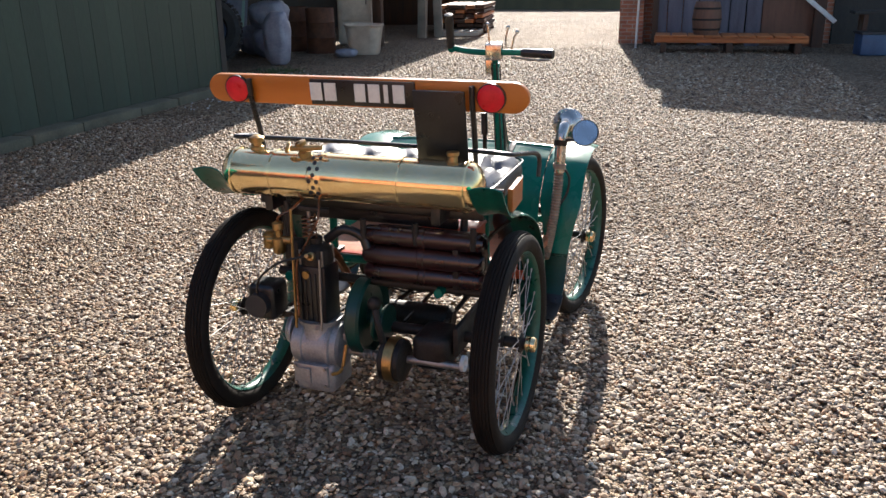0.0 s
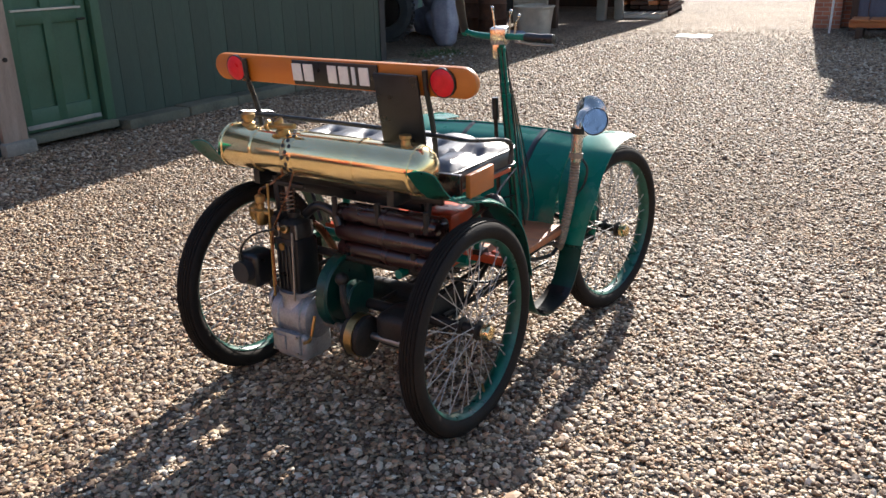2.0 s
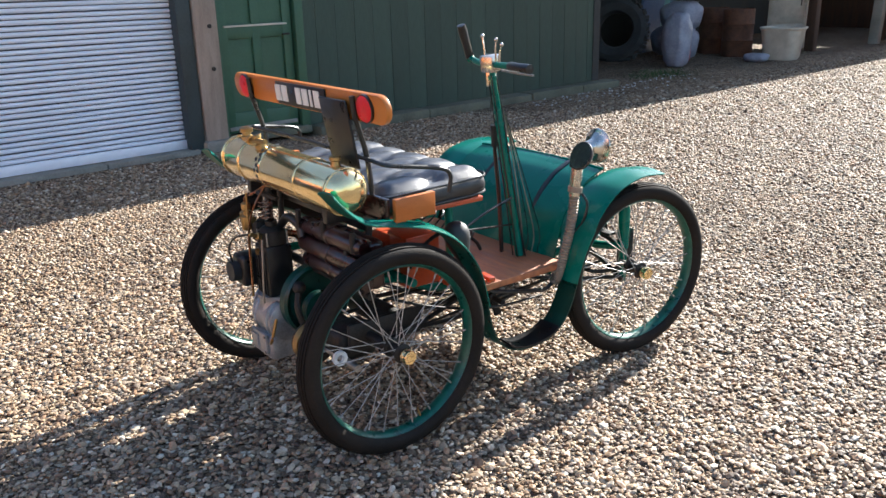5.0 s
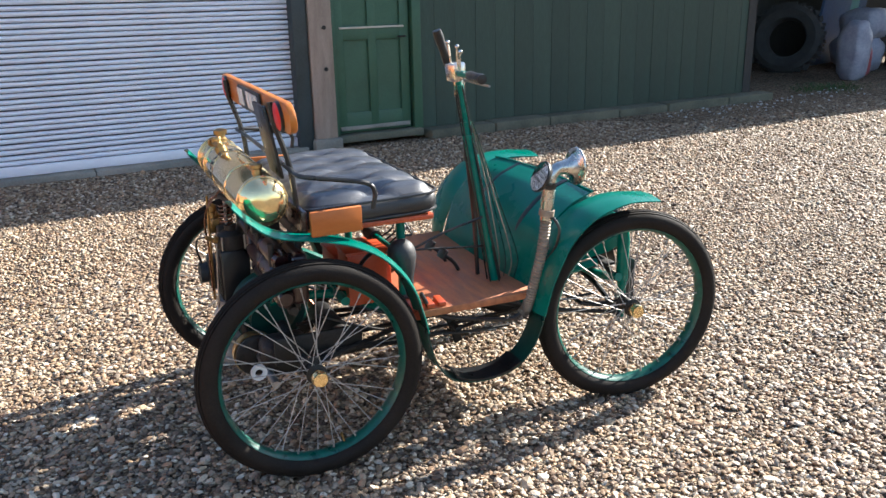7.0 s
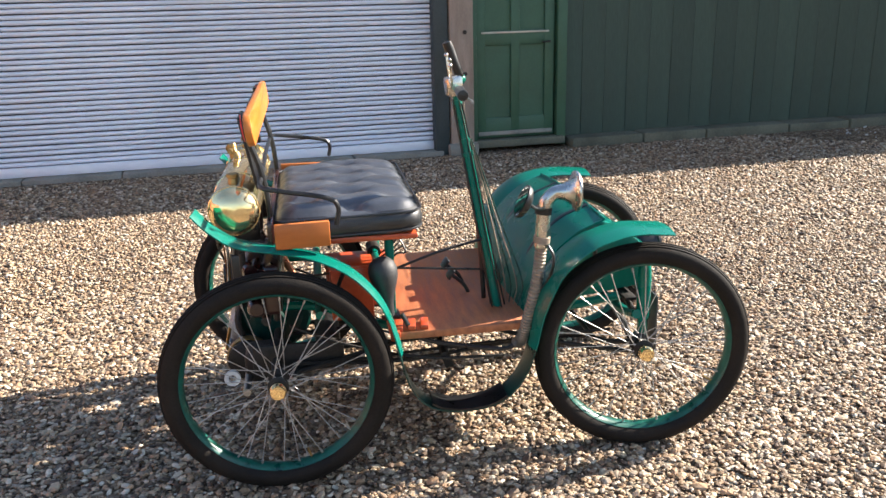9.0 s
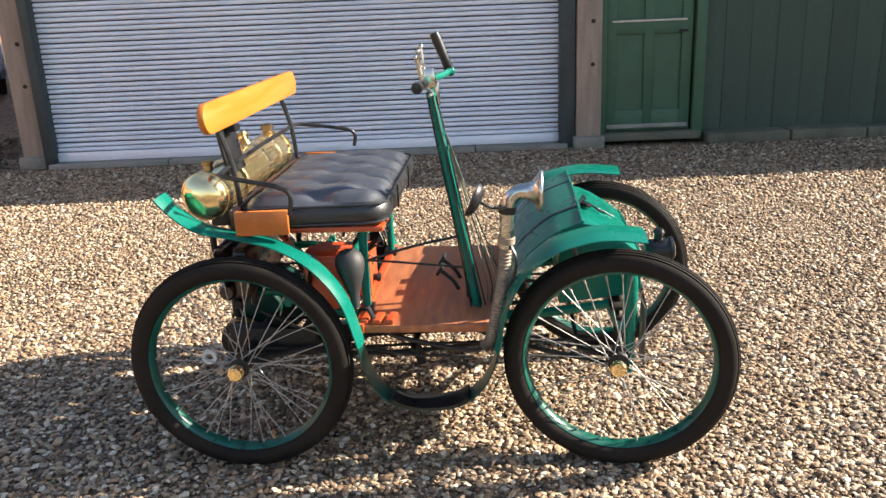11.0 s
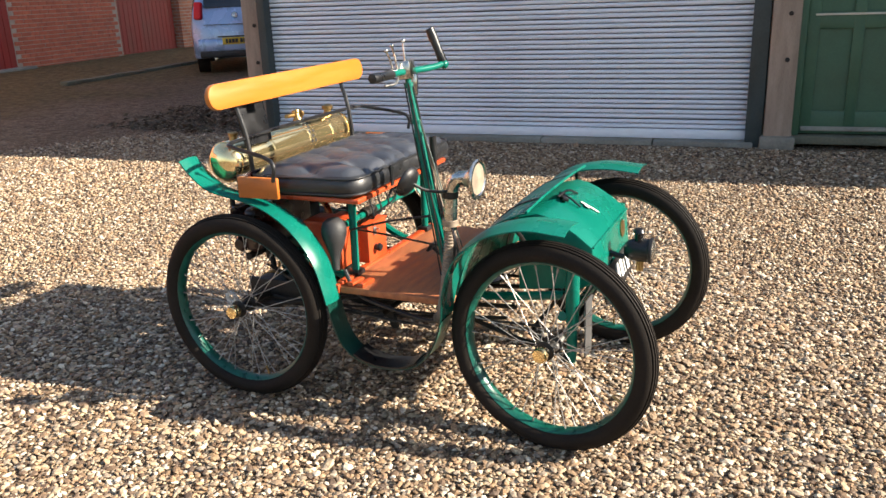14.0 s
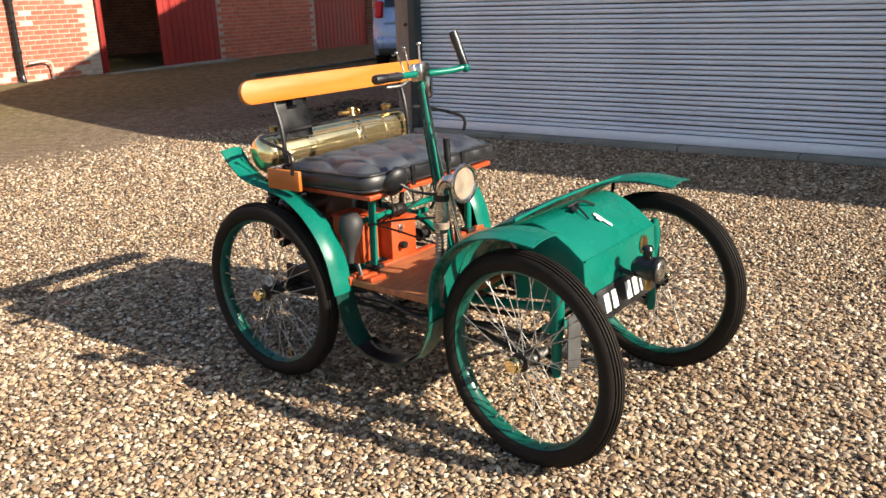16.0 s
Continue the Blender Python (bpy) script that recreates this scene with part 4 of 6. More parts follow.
def backboard():
    bm = B()
    h, ends = 0.046, 0.545
    pts = []
    for k in range(13):
        a = -math.pi / 2 + math.pi * k / 12
        pts.append((ends - 0.05 + 0.05 * math.cos(a), h * math.sin(a)))
    pts += [(-x, -z) for x, z in pts]
    lo = [bm.verts.new((x, -0.011, z)) for x, z in pts]
    hi = [bm.verts.new((x, 0.011, z)) for x, z in pts]
    f = [bm.faces.new(lo), bm.faces.new(hi[::-1])]
    for i in range(len(pts)):
        j = (i + 1) % len(pts)
        bm.faces.new((lo[i], hi[i], hi[j], lo[j]))
    bmesh.ops.recalc_face_normals(bm, faces=bm.faces)
    bmesh.ops.bevel(bm, geom=[e for q in f for e in q.edges], offset=0.004, segments=2, affect="EDGES", profile=0.5)
    return bm


BM = pose(-0.002, 0.040, 1.152, 6)
back = part("backboard", backboard(), WOOD, quad, "round-ended varnished oak backrest board", BM)
plate = part("rear_plate", box(B(), (0.015, -0.016, 0.0), (0.355, 0.006, 0.080), bev=0.001), BLACK, back, "black number panel")
for x, w in ((-0.142, 0.040), (-0.092, 0.040), (0.010, 0.036), (0.058, 0.038), (0.098, 0.014), (0.140, 0.038)):
    part("plate_bar", box(B(), (x, -0.021, 0.002), (w, 0.003, 0.056)), WHITE, plate, "white bar")
for x in (-0.432, 0.432):
    r = part("reflector", lathe(B(), [(0.0, 0.0), (0.042, 0.0), (0.042, 0.010), (0.038, 0.014), (0.020, 0.017), (0.0, 0.018)], 28, along((x, -0.010, 0.0), (0, -1, 0))), REDLENS, back, "round red reflector")
    part("ring", lathe(B(), [(0.0415, -0.002), (0.045, -0.002), (0.045, 0.011), (0.0415, 0.012)], 28, along((x, -0.009, 0), (0, -1, 0)), closed=True), BLACK, r)
part("licence_panel", box(B(), (0.275, -0.030, 1.062 - 1.152), (0.165, 0.010, 0.225), (4, 0, 0), 0.003), BLACK, back, "plain black hanging panel")
part("panel_bracket", box(B(), (0.275, -0.008, -0.06), (0.05, 0.035, 0.02)), BLACK, back)

# brass tank
TY, TZ, TR = -0.035, 0.893, 0.076
tank = part("fuel_tank", lathe(B(), [(0.0, -0.452), (0.030, -0.450), (0.056, -0.440), (0.071, -0.425), (TR, -0.405), (TR, 0.385), (0.071, 0.405), (0.056, 0.420), (0.030, 0.430), (0.0, 0.432)], 56, along((-0.005, TY, TZ), (1, 0, 0))), BRASS, quad, "polished brass cylindrical fuel tank")
for x in (-0.405, -0.265, 0.175, 0.385):
    part("tank_band", lathe(B(), [(TR + 0.0005, x - 0.006), (TR + 0.003, x - 0.004), (TR + 0.003, x + 0.004), (TR + 0.0005, x + 0.006)], 48, along((-0.005, TY, TZ), (1, 0, 0))), BRASS, tank, "raised brass band")
strip = part("pierced_strip", lathe(B(), [(TR + 0.0004, -0.024), (TR + 0.0012, -0.022), (TR + 0.0012, 0.022), (TR + 0.0004, 0.024)], 48, along((-0.105, TY, TZ), (1, 0, 0))), BRASS, tank, "soldered brass strip")
for k in range(18):
    for j in range(3):
        if (k + j) % 2:
            a = radians(-75 + 15 * k)
            nrm = Vector((0, -math.cos(a), math.sin(a)))
            part("hole", cyl(B(), (0, 0, 0), (0, 0, 0.0020), 0.0072, n=8), PLASTIC, strip, m=along(Vector((-0.105 + 0.0135 * (j - 1), TY, TZ)) + nrm * (TR + 0.0004), nrm))
fil = part("filler_neck", lathe(B(), [(0.0, 0), (0.022, 0), (0.022, 0.012), (0.017, 0.016), (0.017, 0.026), (0.025, 0.028), (0.025, 0.042), (0.012, 0.048), (0.0, 0.049)], 18, along((-0.345, TY + 0.005, TZ + TR - 0.006), (0, 0, 1))), DULLBRASS, tank, "brass screw filler cap")
part("filler_neck", lathe(B(), [(0.0, 0), (0.016, 0), (0.014, 0.02), (0.019, 0.024), (0.019, 0.034), (0.0, 0.038)], 18, along((0.33, TY, TZ + TR - 0.006), (0, 0, 1))), DULLBRASS, tank, "small brass cap")
tap = part("drip_valve", lathe(B(), [(0.0, 0), (0.020, 0), (0.020, 0.02), (0.013, 0.024), (0.013, 0.04), (0.018, 0.044), (0.018, 0.054), (0.0, 0.058)], 16, along((-0.150, TY - 0.025, TZ + TR - 0.012), (-0.2, -0.3, 1))), DULLBRASS, tank, "brass control valve")
part("valve_arm", cyl(B(), (-0.19, TY - 0.045, TZ + TR + 0.018), (-0.085, TY - 0.04, TZ + TR + 0.024), 0.009, n=10), DULLBRASS, tap)
part("valve_wheel", lathe(B(), [(0.0, 0), (0.017, 0), (0.019, 0.005), (0.017, 0.010), (0.0, 0.010)], 14, along((-0.195, TY - 0.045, TZ + TR + 0.018), (-1, -0.3, 0.3))), DULLBRASS, tap)
for x in (-0.30, 0.28):
    part("tank_saddle", box(B(), (x, TY + 0.02, 0.80), (0.03, 0.09, 0.06), bev=0.004), BLACK, quad)

# chassis
for s in (1, -1):
    part("chassis_tube", tube(B(), [(s * 0.27, -0.02, 0.53), (s * 0.27, 0.20, 0.52), (s * 0.26, 0.42, 0.43), (s * 0.26, 0.9, 0.425), (s * 0.27, 1.25, 0.47)], 0.016), GREEN, quad, "green frame tube")
    part("seat_pillar", cyl(B(), (s * 0.31 - 0.02, 0.44, 0.46), (s * 0.31 - 0.025, 0.44, 0.77), 0.015), GREEN, quad, "green seat pillar")
    part("pillar_foot", box(B(), (s * 0.31 - 0.02, 0.44, 0.475), (0.06, 0.05, 0.02), bev=0.003), BLACK, quad)
    part("rear_pillar", cyl(B(), (s * 0.31, 0.06, 0.50), (s * 0.33, 0.08, 0.78), 0.012), BLACK, quad)
    part("brake_rod", tube(B(), [(s * 0.36, 0.05, 0.34), (s * 0.34, 0.6, 0.36), (s * 0.33, 1.2, 0.37)], 0.005), IRON, quad)
    part("radius_rod", tube(B(), [(s * 0.40, 0.05, 0.33), (s * 0.30, 0.45, 0.38), (s * 0.26, 0.62, 0.42)], 0.009), IRON, quad)
    part("king_pin", lathe(B(), [(0.0, -0.17), (0.014, -0.17), (0.018, -0.14), (0.018, -0.03), (0.024, -0.02), (0.024, 0.14), (0.020, 0.17), (0.012, 0.20), (0.0, 0.20)], 16, along((s * 0.365, FY + 0.03, 0.44), (0, 0, 1))), GREEN, quad, "green steering pillar")
    part("stub_axle", cyl(B(), (s * 0.38, FY, WR), (s * 0.47, FY, WR), 0.013), STEEL, quad)
    part("steering_arm", tube(B(), [(s * 0.365, FY + 0.03, 0.33), (s * 0.36, FY - 0.08, 0.335), (s * 0.33, FY - 0.13, 0.34)], 0.009), IRON, quad)
    part("stay_rod", tube(B(), [(s * 0.385, FY, 0.30), (s * 0.33, 1.0, 0.34), (s * 0.27, 0.75, 0.40)], 0.008), IRON, quad)
part("track_rod", tube(B(), [(-0.33, FY - 0.13, 0.34), (0.33, FY - 0.13, 0.34)], 0.008, 8, 0), IRON, quad)
part("front_axle", tube(B(), [(-0.385, FY, 0.44), (-0.25, FY, 0.41), (0, FY, 0.40), (0.25, FY, 0.41), (0.385, FY, 0.44)], 0.017), GREEN, quad, "green front axle tube")
part("front_axle_brace", tube(B(), [(-0.385, FY + 0.01, 0.28), (-0.22, FY + 0.01, 0.36), (0, FY + 0.01, 0.385), (0.22, FY + 0.01, 0.36), (0.385, FY + 0.01, 0.28)], 0.011), BLACK, quad)
part("rear_axle", cyl(B(), (-0.47, WY, WR), (0.47, WY, WR), 0.019), IRON, quad, "oily rear axle tube")
part("axle_collar", lathe(B(), [(0.013, -0.006), (0.026, -0.006), (0.026, 0.006), (0.013, 0.006)], 24, along((0.38, -0.094, 0.337), (1, 0, 0)), closed=True), WHITE, quad, "pale round washer")
# rear green tube takes the iron colour to paint its shadow
for z, y in ((0.530, 0.03), (0.535, 0.20)):
    part("cross_tube", cyl(B(), (-0.33, y, z), (0.40, y, z), 0.015), GREEN if y > 0.1 else IRON, quad)
part("cross_tube", cyl(B(), (-0.30, 0.40, 0.655), (0.30, 0.40, 0.655), 0.013), GREEN, quad)
part("clamp", cyl(B(), (0.06, 0.40, 0.655), (0.14, 0.40, 0.655), 0.024), IRON, quad)
part("floor_board", box(B(), (0.0, 0.66, 0.452), (0.86, 0.46, 0.026), bev=0.004), FLOORWOOD, quad, "worn red-brown wooden floor board")
part("floor_lip", box(B(), (0.0, 0.436, 0.456), (0.88, 0.03, 0.034), bev=0.004), ORANGE, quad)
for x in (-0.18, 0.02, 0.22):
    part("floor_bearer", box(B(), (x, 0.66, 0.425), (0.035, 0.5, 0.028)), BLACK, quad)

# sunlit patches between shadows on the floor, modelled as orange blocks
for k in range(3):
    part("floor_slat", box(B(), (0.385, 0.452 + 0.042 * k, 0.474), (0.075, 0.026, 0.016), (0, 0, -6), 0.003), ORANGE, quad, "orange sunlit patch of the floor, modelled raised")
for k in range(5):
    part("under_rod", tube(B(), [(0.36 - 0.13 * k, 0.10, 0.36 - 0.01 * (k % 2)), (0.34 - 0.12 * k, 0.5, 0.33 + 0.02 * (k % 3)), (0.30 - 0.11 * k, 1.05, 0.37)], 0.007 + 0.002 * (k % 2), 8), IRON, quad)
part("brake_cross_shaft", cyl(B(), (-0.36, 0.62, 0.37), (0.40, 0.60, 0.36), 0.011), IRON, quad)
for x in (-0.24, 0.08, 0.34):
    part("shaft_arm", box(B(), (x, 0.61, 0.335), (0.014, 0.03, 0.10), (18, 0, 0), 0.004), IRON, quad)

# rods and leads below the seat
part("control_rod", tube(B(), [(0.335, 0.46, 0.655), (0.305, 0.60, 0.690), (0.274, 0.755, 0.715)], 0.0045, 8), BLACK, quad)
part("control_rod", tube(B(), [(0.20, 0.10, 0.60), (0.22, 0.40, 0.620), (0.255, 0.775, 0.600)], 0.004, 8), BLACK, quad)
for k in range(4):
    part("lead", tube(B(), [(0.02 + 0.06 * k, 0.46, 0.765), (0.05 + 0.06 * k, 0.50, 0.715 - 0.012 * k), (0.12 + 0.04 * k, 0.47, 0.675), (0.10 + 0.05 * k, 0.41, 0.630)], 0.0035, 6), BLACK, quad)
part("spring_hook", tube(B(), [(-0.12 + 0.012 * math.cos(k * 1.1), 0.42 + 0.0035 * k, 0.70 + 0.012 * math.sin(k * 1.1)) for k in range(20)], 0.0025, 6, 1), STEEL, quad)

# battery box, bulb, lever, pedals
bx = part("tool_box", box(B(), (0.105, 0.335, 0.545), (0.150, 0.21, 0.150), bev=0.006), ORANGE, quad, "red-orange wooden ignition box")
part("lid", box(B(), (0.105, 0.335, 0.624), (0.158, 0.22, 0.010), bev=0.004), ORANGE, bx)
part("knob", lathe(B(), [(0, 0), (0.013, 0), (0.013, 0.012), (0.017, 0.016), (0.014, 0.026), (0, 0.028)], 14, along((0.128, 0.44, 0.525), (0, 1, 0))), BLACK, bx)
part("switch_plate", box(B(), (0.13, 0.443, 0.592), (0.022, 0.005, 0.034), bev=0.002), STEEL, bx, "small steel switch plate")
part("switch", cyl(B(), (0.13, 0.444, 0.597), (0.13, 0.462, 0.603), 0.004, n=8), STEEL, bx)
sb = part("side_box", box(B(), (0.250, 0.310, 0.565), (0.115, 0.140, 0.180), bev=0.006), ORANGE, quad, "red-painted box beside the ignition box")
part("lid", box(B(), (0.250, 0.310, 0.660), (0.123, 0.150, 0.012), bev=0.004), ORANGE, sb)
part("horn_bulb", lathe(B(), [(0.0, 0.105), (0.022, 0.102), (0.040, 0.086), (0.048, 0.062), (0.046, 0.036), (0.036, 0.006), (0.024, -0.025), (0.016, -0.055), (0.013, -0.09), (0.0, -0.09)], 24, along((0.385, 0.415, 0.605), (-0.22, -0.12, 1))), BULB, quad, "black rubber horn bulb")
part("hand_lever", tube(B(), [(0.185, 0.78, 0.47), (0.188, 0.765, 0.70), (0.191, 0.742, 0.90), (0.191, 0.738, 0.985)], 0.0085), BLACK, quad, "upright black hand lever")
part("lever_grip", cyl(B(), (0.191, 0.742, 0.905), (0.191, 0.737, 0.988), 0.013), BLACK, quad)
for x in (0.10, -0.02):
    p = part("foot_pedal", tube(B(), [(x, 0.74, 0.465), (x, 0.72, 0.50), (x, 0.68, 0.535)], 0.007), IRON, quad)
    part("pedal_pad", box(B(), (x, 0.675, 0.542), (0.055, 0.012, 0.04), (-35, 0, 0), 0.004), BLACK, p)

# body front: a wide curved scuttle between the mudguards, and a low nose box before it
SCUTTLE = [(0.870, 0.40), (0.888, 0.46), (0.908, 0.54), (0.953, 0.648), (1.043, 0.735), (1.115, 0.770), (1.150, 0.782)]
scut = part("scuttle", ribbon(B(), SCUTTLE, -0.372, 0.372, 0.005, 0.014, 7), GREEN, quad, "wide curved green scuttle panel")
part("scuttle_edge", tube(B(), [(-0.376, 1.150, 0.784), (-0.15, 1.151, 0.794), (0.15, 1.151, 0.794), (0.376, 1.150, 0.784)], 0.005, 8), GREEN, scut)
for x in (-0.17, 0.19):
    part("strap", ribbon(B(), [(y - 0.003, z + 0.012) for y, z in SCUTTLE], x, x + 0.024, 0.003, 0.002), BLACK, scut, "black leather strap")
NOSE = [(1.085, 0.47), (1.085, 0.735), (1.150, 0.752), (1.190, 0.744), (1.235, 0.724), (1.290, 0.690), (1.345, 0.646), (1.356, 0.520), (1.31, 0.500)]
hood = part("nose_box", extrude_yz(B(), NOSE, -0.272, 0.268, 0.006), GREEN, quad, "green sheet-metal nose box", sharp=30)
part("seam", tube(B(), [(-0.268, 1.3475, 0.6465), (0.264, 1.3475, 0.6465)], 0.0035, 8, 0), GREEN, hood, "rounded folded edge")
part("buckle", box(B(), (0.03, 1.178, 0.756), (0.10, 0.022, 0.012), (-14, 0, 25), 0.003), BLACK, hood, "black bonnet catch")
part("catch_arm", tube(B(), [(0.06, 1.165, 0.762), (0.0, 1.185, 0.772), (-0.07, 1.20, 0.745)], 0.005, 6), BLACK, hood)
part("catch_arm", tube(B(), [(0.03, 1.175, 0.765), (0.045, 1.21, 0.752), (0.05, 1.245, 0.727)], 0.004, 6), BLACK, hood)
bd = part("emblem", box(B(), (-0.02, 1.262, 0.7105), (0.026, 0.078, 0.003), (-31.5, 0, 24), 0.001), WHITE, hood, "small white painted emblem")
part("emblem_wing", box(B(), (-0.014, 1.250, 0.7183), (0.058, 0.022, 0.003), (-31.5, 0, 24), 0.001), WHITE, bd)
part("maker_plate", lathe(B(), [(0, 0), (0.034, 0), (0.034, 0.004), (0, 0.006)], 12, along((-0.17, 1.350, 0.595), (0, 1, 0.08))), DULLBRASS, hood, "round brass maker's plate")
fp = part("front_plate", box(B(), (0.0, 1.372, 0.475), (0.42, 0.006, 0.105), (14, 0, 0), 0.001), BLACK, quad, "black front number panel")
for x, w in ((-0.152, 0.044), (-0.1, 0.016), (-0.058, 0.044), (-0.005, 0.044), (0.10, 0.044), (0.155, 0.044)):
    part("plate_bar", box(B(), (x, 1.3765, 0.476), (w * 0.8, 0.003, 0.062), (14, 0, 0)), WHITE, fp, "white bar")
part("side_apron", box(B(), (0.335, 1.352, 0.395), (0.085, 0.006, 0.20), bev=0.002), GREY, quad, "plain grey sheet beside the number panel")
lamp = part("head_lamp", lathe(B(), [(0.0, -0.055), (0.022, -0.054), (0.036, -0.040), (0.040, -0.02), (0.042, 0.03), (0.047, 0.034), (0.047, 0.044), (0.040, 0.046), (0.0, 0.043)], 24, along((0.055, 1.455, 0.575), (0, 1, 0))), BLACK, quad, "small black front lamp")
part("chimney", lathe(B(), [(0.016, 0), (0.016, 0.025), (0.022, 0.028), (0.016, 0.04), (0, 0.042)], 14, along((0.055, 1.45, 0.613), (0, 0, 1))), BLACK, lamp)
part("lens", lathe(B(), [(0.0, 0.0), (0.038, 0.0), (0.030, 0.006), (0.0, 0.009)], 20, along((0.055, 1.50, 0.575), (0, 1, 0))), NICKEL, lamp, "round lamp glass")
part("bracket", tube(B(), [(0.055, 1.40, 0.545), (0.055, 1.37, 0.55), (0.055, 1.34, 0.56)], 0.010), BLACK, lamp)
part("burner", cyl(B(), (0.055, 1.455, 0.535), (0.055, 1.455, 0.50), 0.014), DULLBRASS, lamp)
part("spring_top", box(B(), (0, FY, 0.475), (0.66, 0.045, 0.012), bev=0.003), IRON, quad)
part("spring_leaf", tube(B(), [(-0.36, FY, 0.44), (-0.2, FY, 0.475), (0, FY, 0.488), (0.2, FY, 0.475), (0.36, FY, 0.44)], 0.010), IRON, quad)

# tiller
CT, CB = Vector((0.268, 0.672, 1.205)), Vector((0.277, 0.806, 0.465))
col = part("steering_column", lathe(B(), [(0.0, 0.0), (0.0165, 0.0), (0.0165, 0.54), (0.0135, 0.575), (0.0105, 0.742), (0.0, 0.744)], 20, along(CB, CT - CB)), GREEN, quad, "green tapered tiller column")
for f, r in ((0.78, 0.017), (0.72, 0.020), (0.95, 0.016)):
    q = CB.lerp(CT, f)
    part("collar", cyl(B(), q, CB.lerp(CT, f + 0.018), r), GREEN, col)
for k in range(5):
    a = radians(70 * k + 20)
    o = Vector((math.cos(a), math.sin(a), 0))
    part("cable", tube(B(), [CB + o * 0.026, CB.lerp(CT, 0.3) + o * 0.021, CB.lerp(CT, 0.7) + o * 0.019, CB.lerp(CT, 0.97) + o * 0.015], 0.0028, 6), BLACK, col)
for k in range(4):
    part("cable", tube(B(), [CB.lerp(CT, 0.80) + Vector((0.012, 0.02, 0)), CB.lerp(CT, 0.45) + Vector((0.006 + 0.006 * k, 0.035 + 0.008 * k, 0)), (0.26 + 0.015 * k, 0.835 + 0.017 * k, 0.56), (0.25 + 0.02 * k, 0.84 + 0.010 * k, 0.47)], 0.0024, 6), (HOSE, DARKGREEN)[k % 2], col, "thin pale control cable")
bar = part("handlebar", tube(B(), [(0.37, 0.665, 1.222), (0.30, 0.668, 1.222), (0.22, 0.680, 1.220), (0.14, 0.71, 1.222), (0.082, 0.732, 1.230)], 0.0115, 10), GREEN, quad, "green bent handlebar")
part("grip", lathe(B(), [(0.0, 0), (0.014, 0), (0.0165, 0.01), (0.015, 0.06), (0.0175, 0.105), (0.016, 0.120), (0.0, 0.122)], 16, along((0.370, 0.665, 1.222), (1, -0.13, -0.02))), BLACK, bar, "black rubber grip")
part("grip", lathe(B(), [(0.0, 0), (0.014, 0), (0.0165, 0.01), (0.015, 0.06), (0.0175, 0.105), (0.016, 0.135), (0.0, 0.137)], 16, along((0.078, 0.732, 1.228), (0.05, -0.36, 0.93))), BLACK, bar, "black upright grip")
part("bar_elbow", ball(B(), (0.080, 0.733, 1.228), 0.017), GREEN, bar)
part("lever_housing", box(B(), (0.265, 0.668, 1.226), (0.062, 0.05, 0.062), (8, 0, 6), 0.008), NICKEL, bar, "nickel control quadrant")
part("lever_housing", box(B(), (0.246, 0.690, 1.175), (0.040, 0.020, 0.075), (0, 0, 20), 0.006), NICKEL, bar)
for x, y, h, tip in ((0.25, 0.66, 0.085, -0.006), (0.31, 0.655, 0.075, 0.012), (0.335, 0.65, 0.06, 0.022)):
    lv = part("control_lever", tube(B(), [(x, y, 1.235), (x + tip * 0.4, y - 0.006, 1.235 + h * 0.6), (x + tip, y - 0.01, 1.235 + h)], 0.0036, 6), NICKEL, bar, "thin bright control lever")
    part("knob", ball(B(), (x + tip, y - 0.01, 1.237 + h), 0.0075, n=10), NICKEL, lv)
part("brake_lever", tube(B(), [(0.33, 0.665, 1.205), (0.40, 0.69, 1.195), (0.47, 0.685, 1.195)], 0.0045, 6), STEEL, bar)

# horn with ribbed hose, round mirror
horn = part("horn", tube(B(), [(0.478, 0.900, 0.73), (0.480, 0.905, 0.82), (0.483, 0.912, 0.875), (0.486, 0.938, 0.905), (0.489, 0.965, 0.908)], 0.023, 16, 6), NICKEL, quad, "worn nickel horn on the mudguard")
part("bell", lathe(B(), [(0.023, -0.018), (0.027, 0.004), (0.036, 0.020), (0.053, 0.032), (0.064, 0.037), (0.066, 0.042), (0.063, 0.047), (0.054, 0.046), (0.049, 0.040)], 32, along((0.489, 0.965, 0.908), (0.06, 1, 0.0))), NICKEL, horn, "flared bell mouth")
part("gauze", lathe(B(), [(0.0, 0.034), (0.050, 0.042)], 28, along((0.489, 0.965, 0.908), (0.06, 1, 0.0))), HOSE, horn, "pale gauze in the mouth")
path = spline([(0.478, 0.900, 0.735), (0.474, 0.888, 0.62), (0.462, 0.866, 0.50), (0.448, 0.845, 0.41), (0.442, 0.825, 0.385)], 40)
part("hose", tube(B(), path, 0.0200, 14, 0, 0.20), HOSE, horn, "ribbed metal hose", sharp=30)
part("bulb_pipe", tube(B(), [(0.442, 0.83, 0.39), (0.435, 0.78, 0.37), (0.43, 0.62, 0.40), (0.425, 0.50, 0.44), (0.415, 0.45, 0.52)], 0.008), BLACK, horn, "thin black pipe to the bulb")
part("hose_stay", tube(B(), [(0.50, 0.915, 0.74), (0.515, 0.93, 0.70), (0.51, 0.92, 0.64), (0.48, 0.90, 0.58)], 0.005, 6), BLACK, horn)
part("clamp", cyl(B(), (0.478, 0.90, 0.745), (0.479, 0.902, 0.765), 0.027), HOSE, horn)
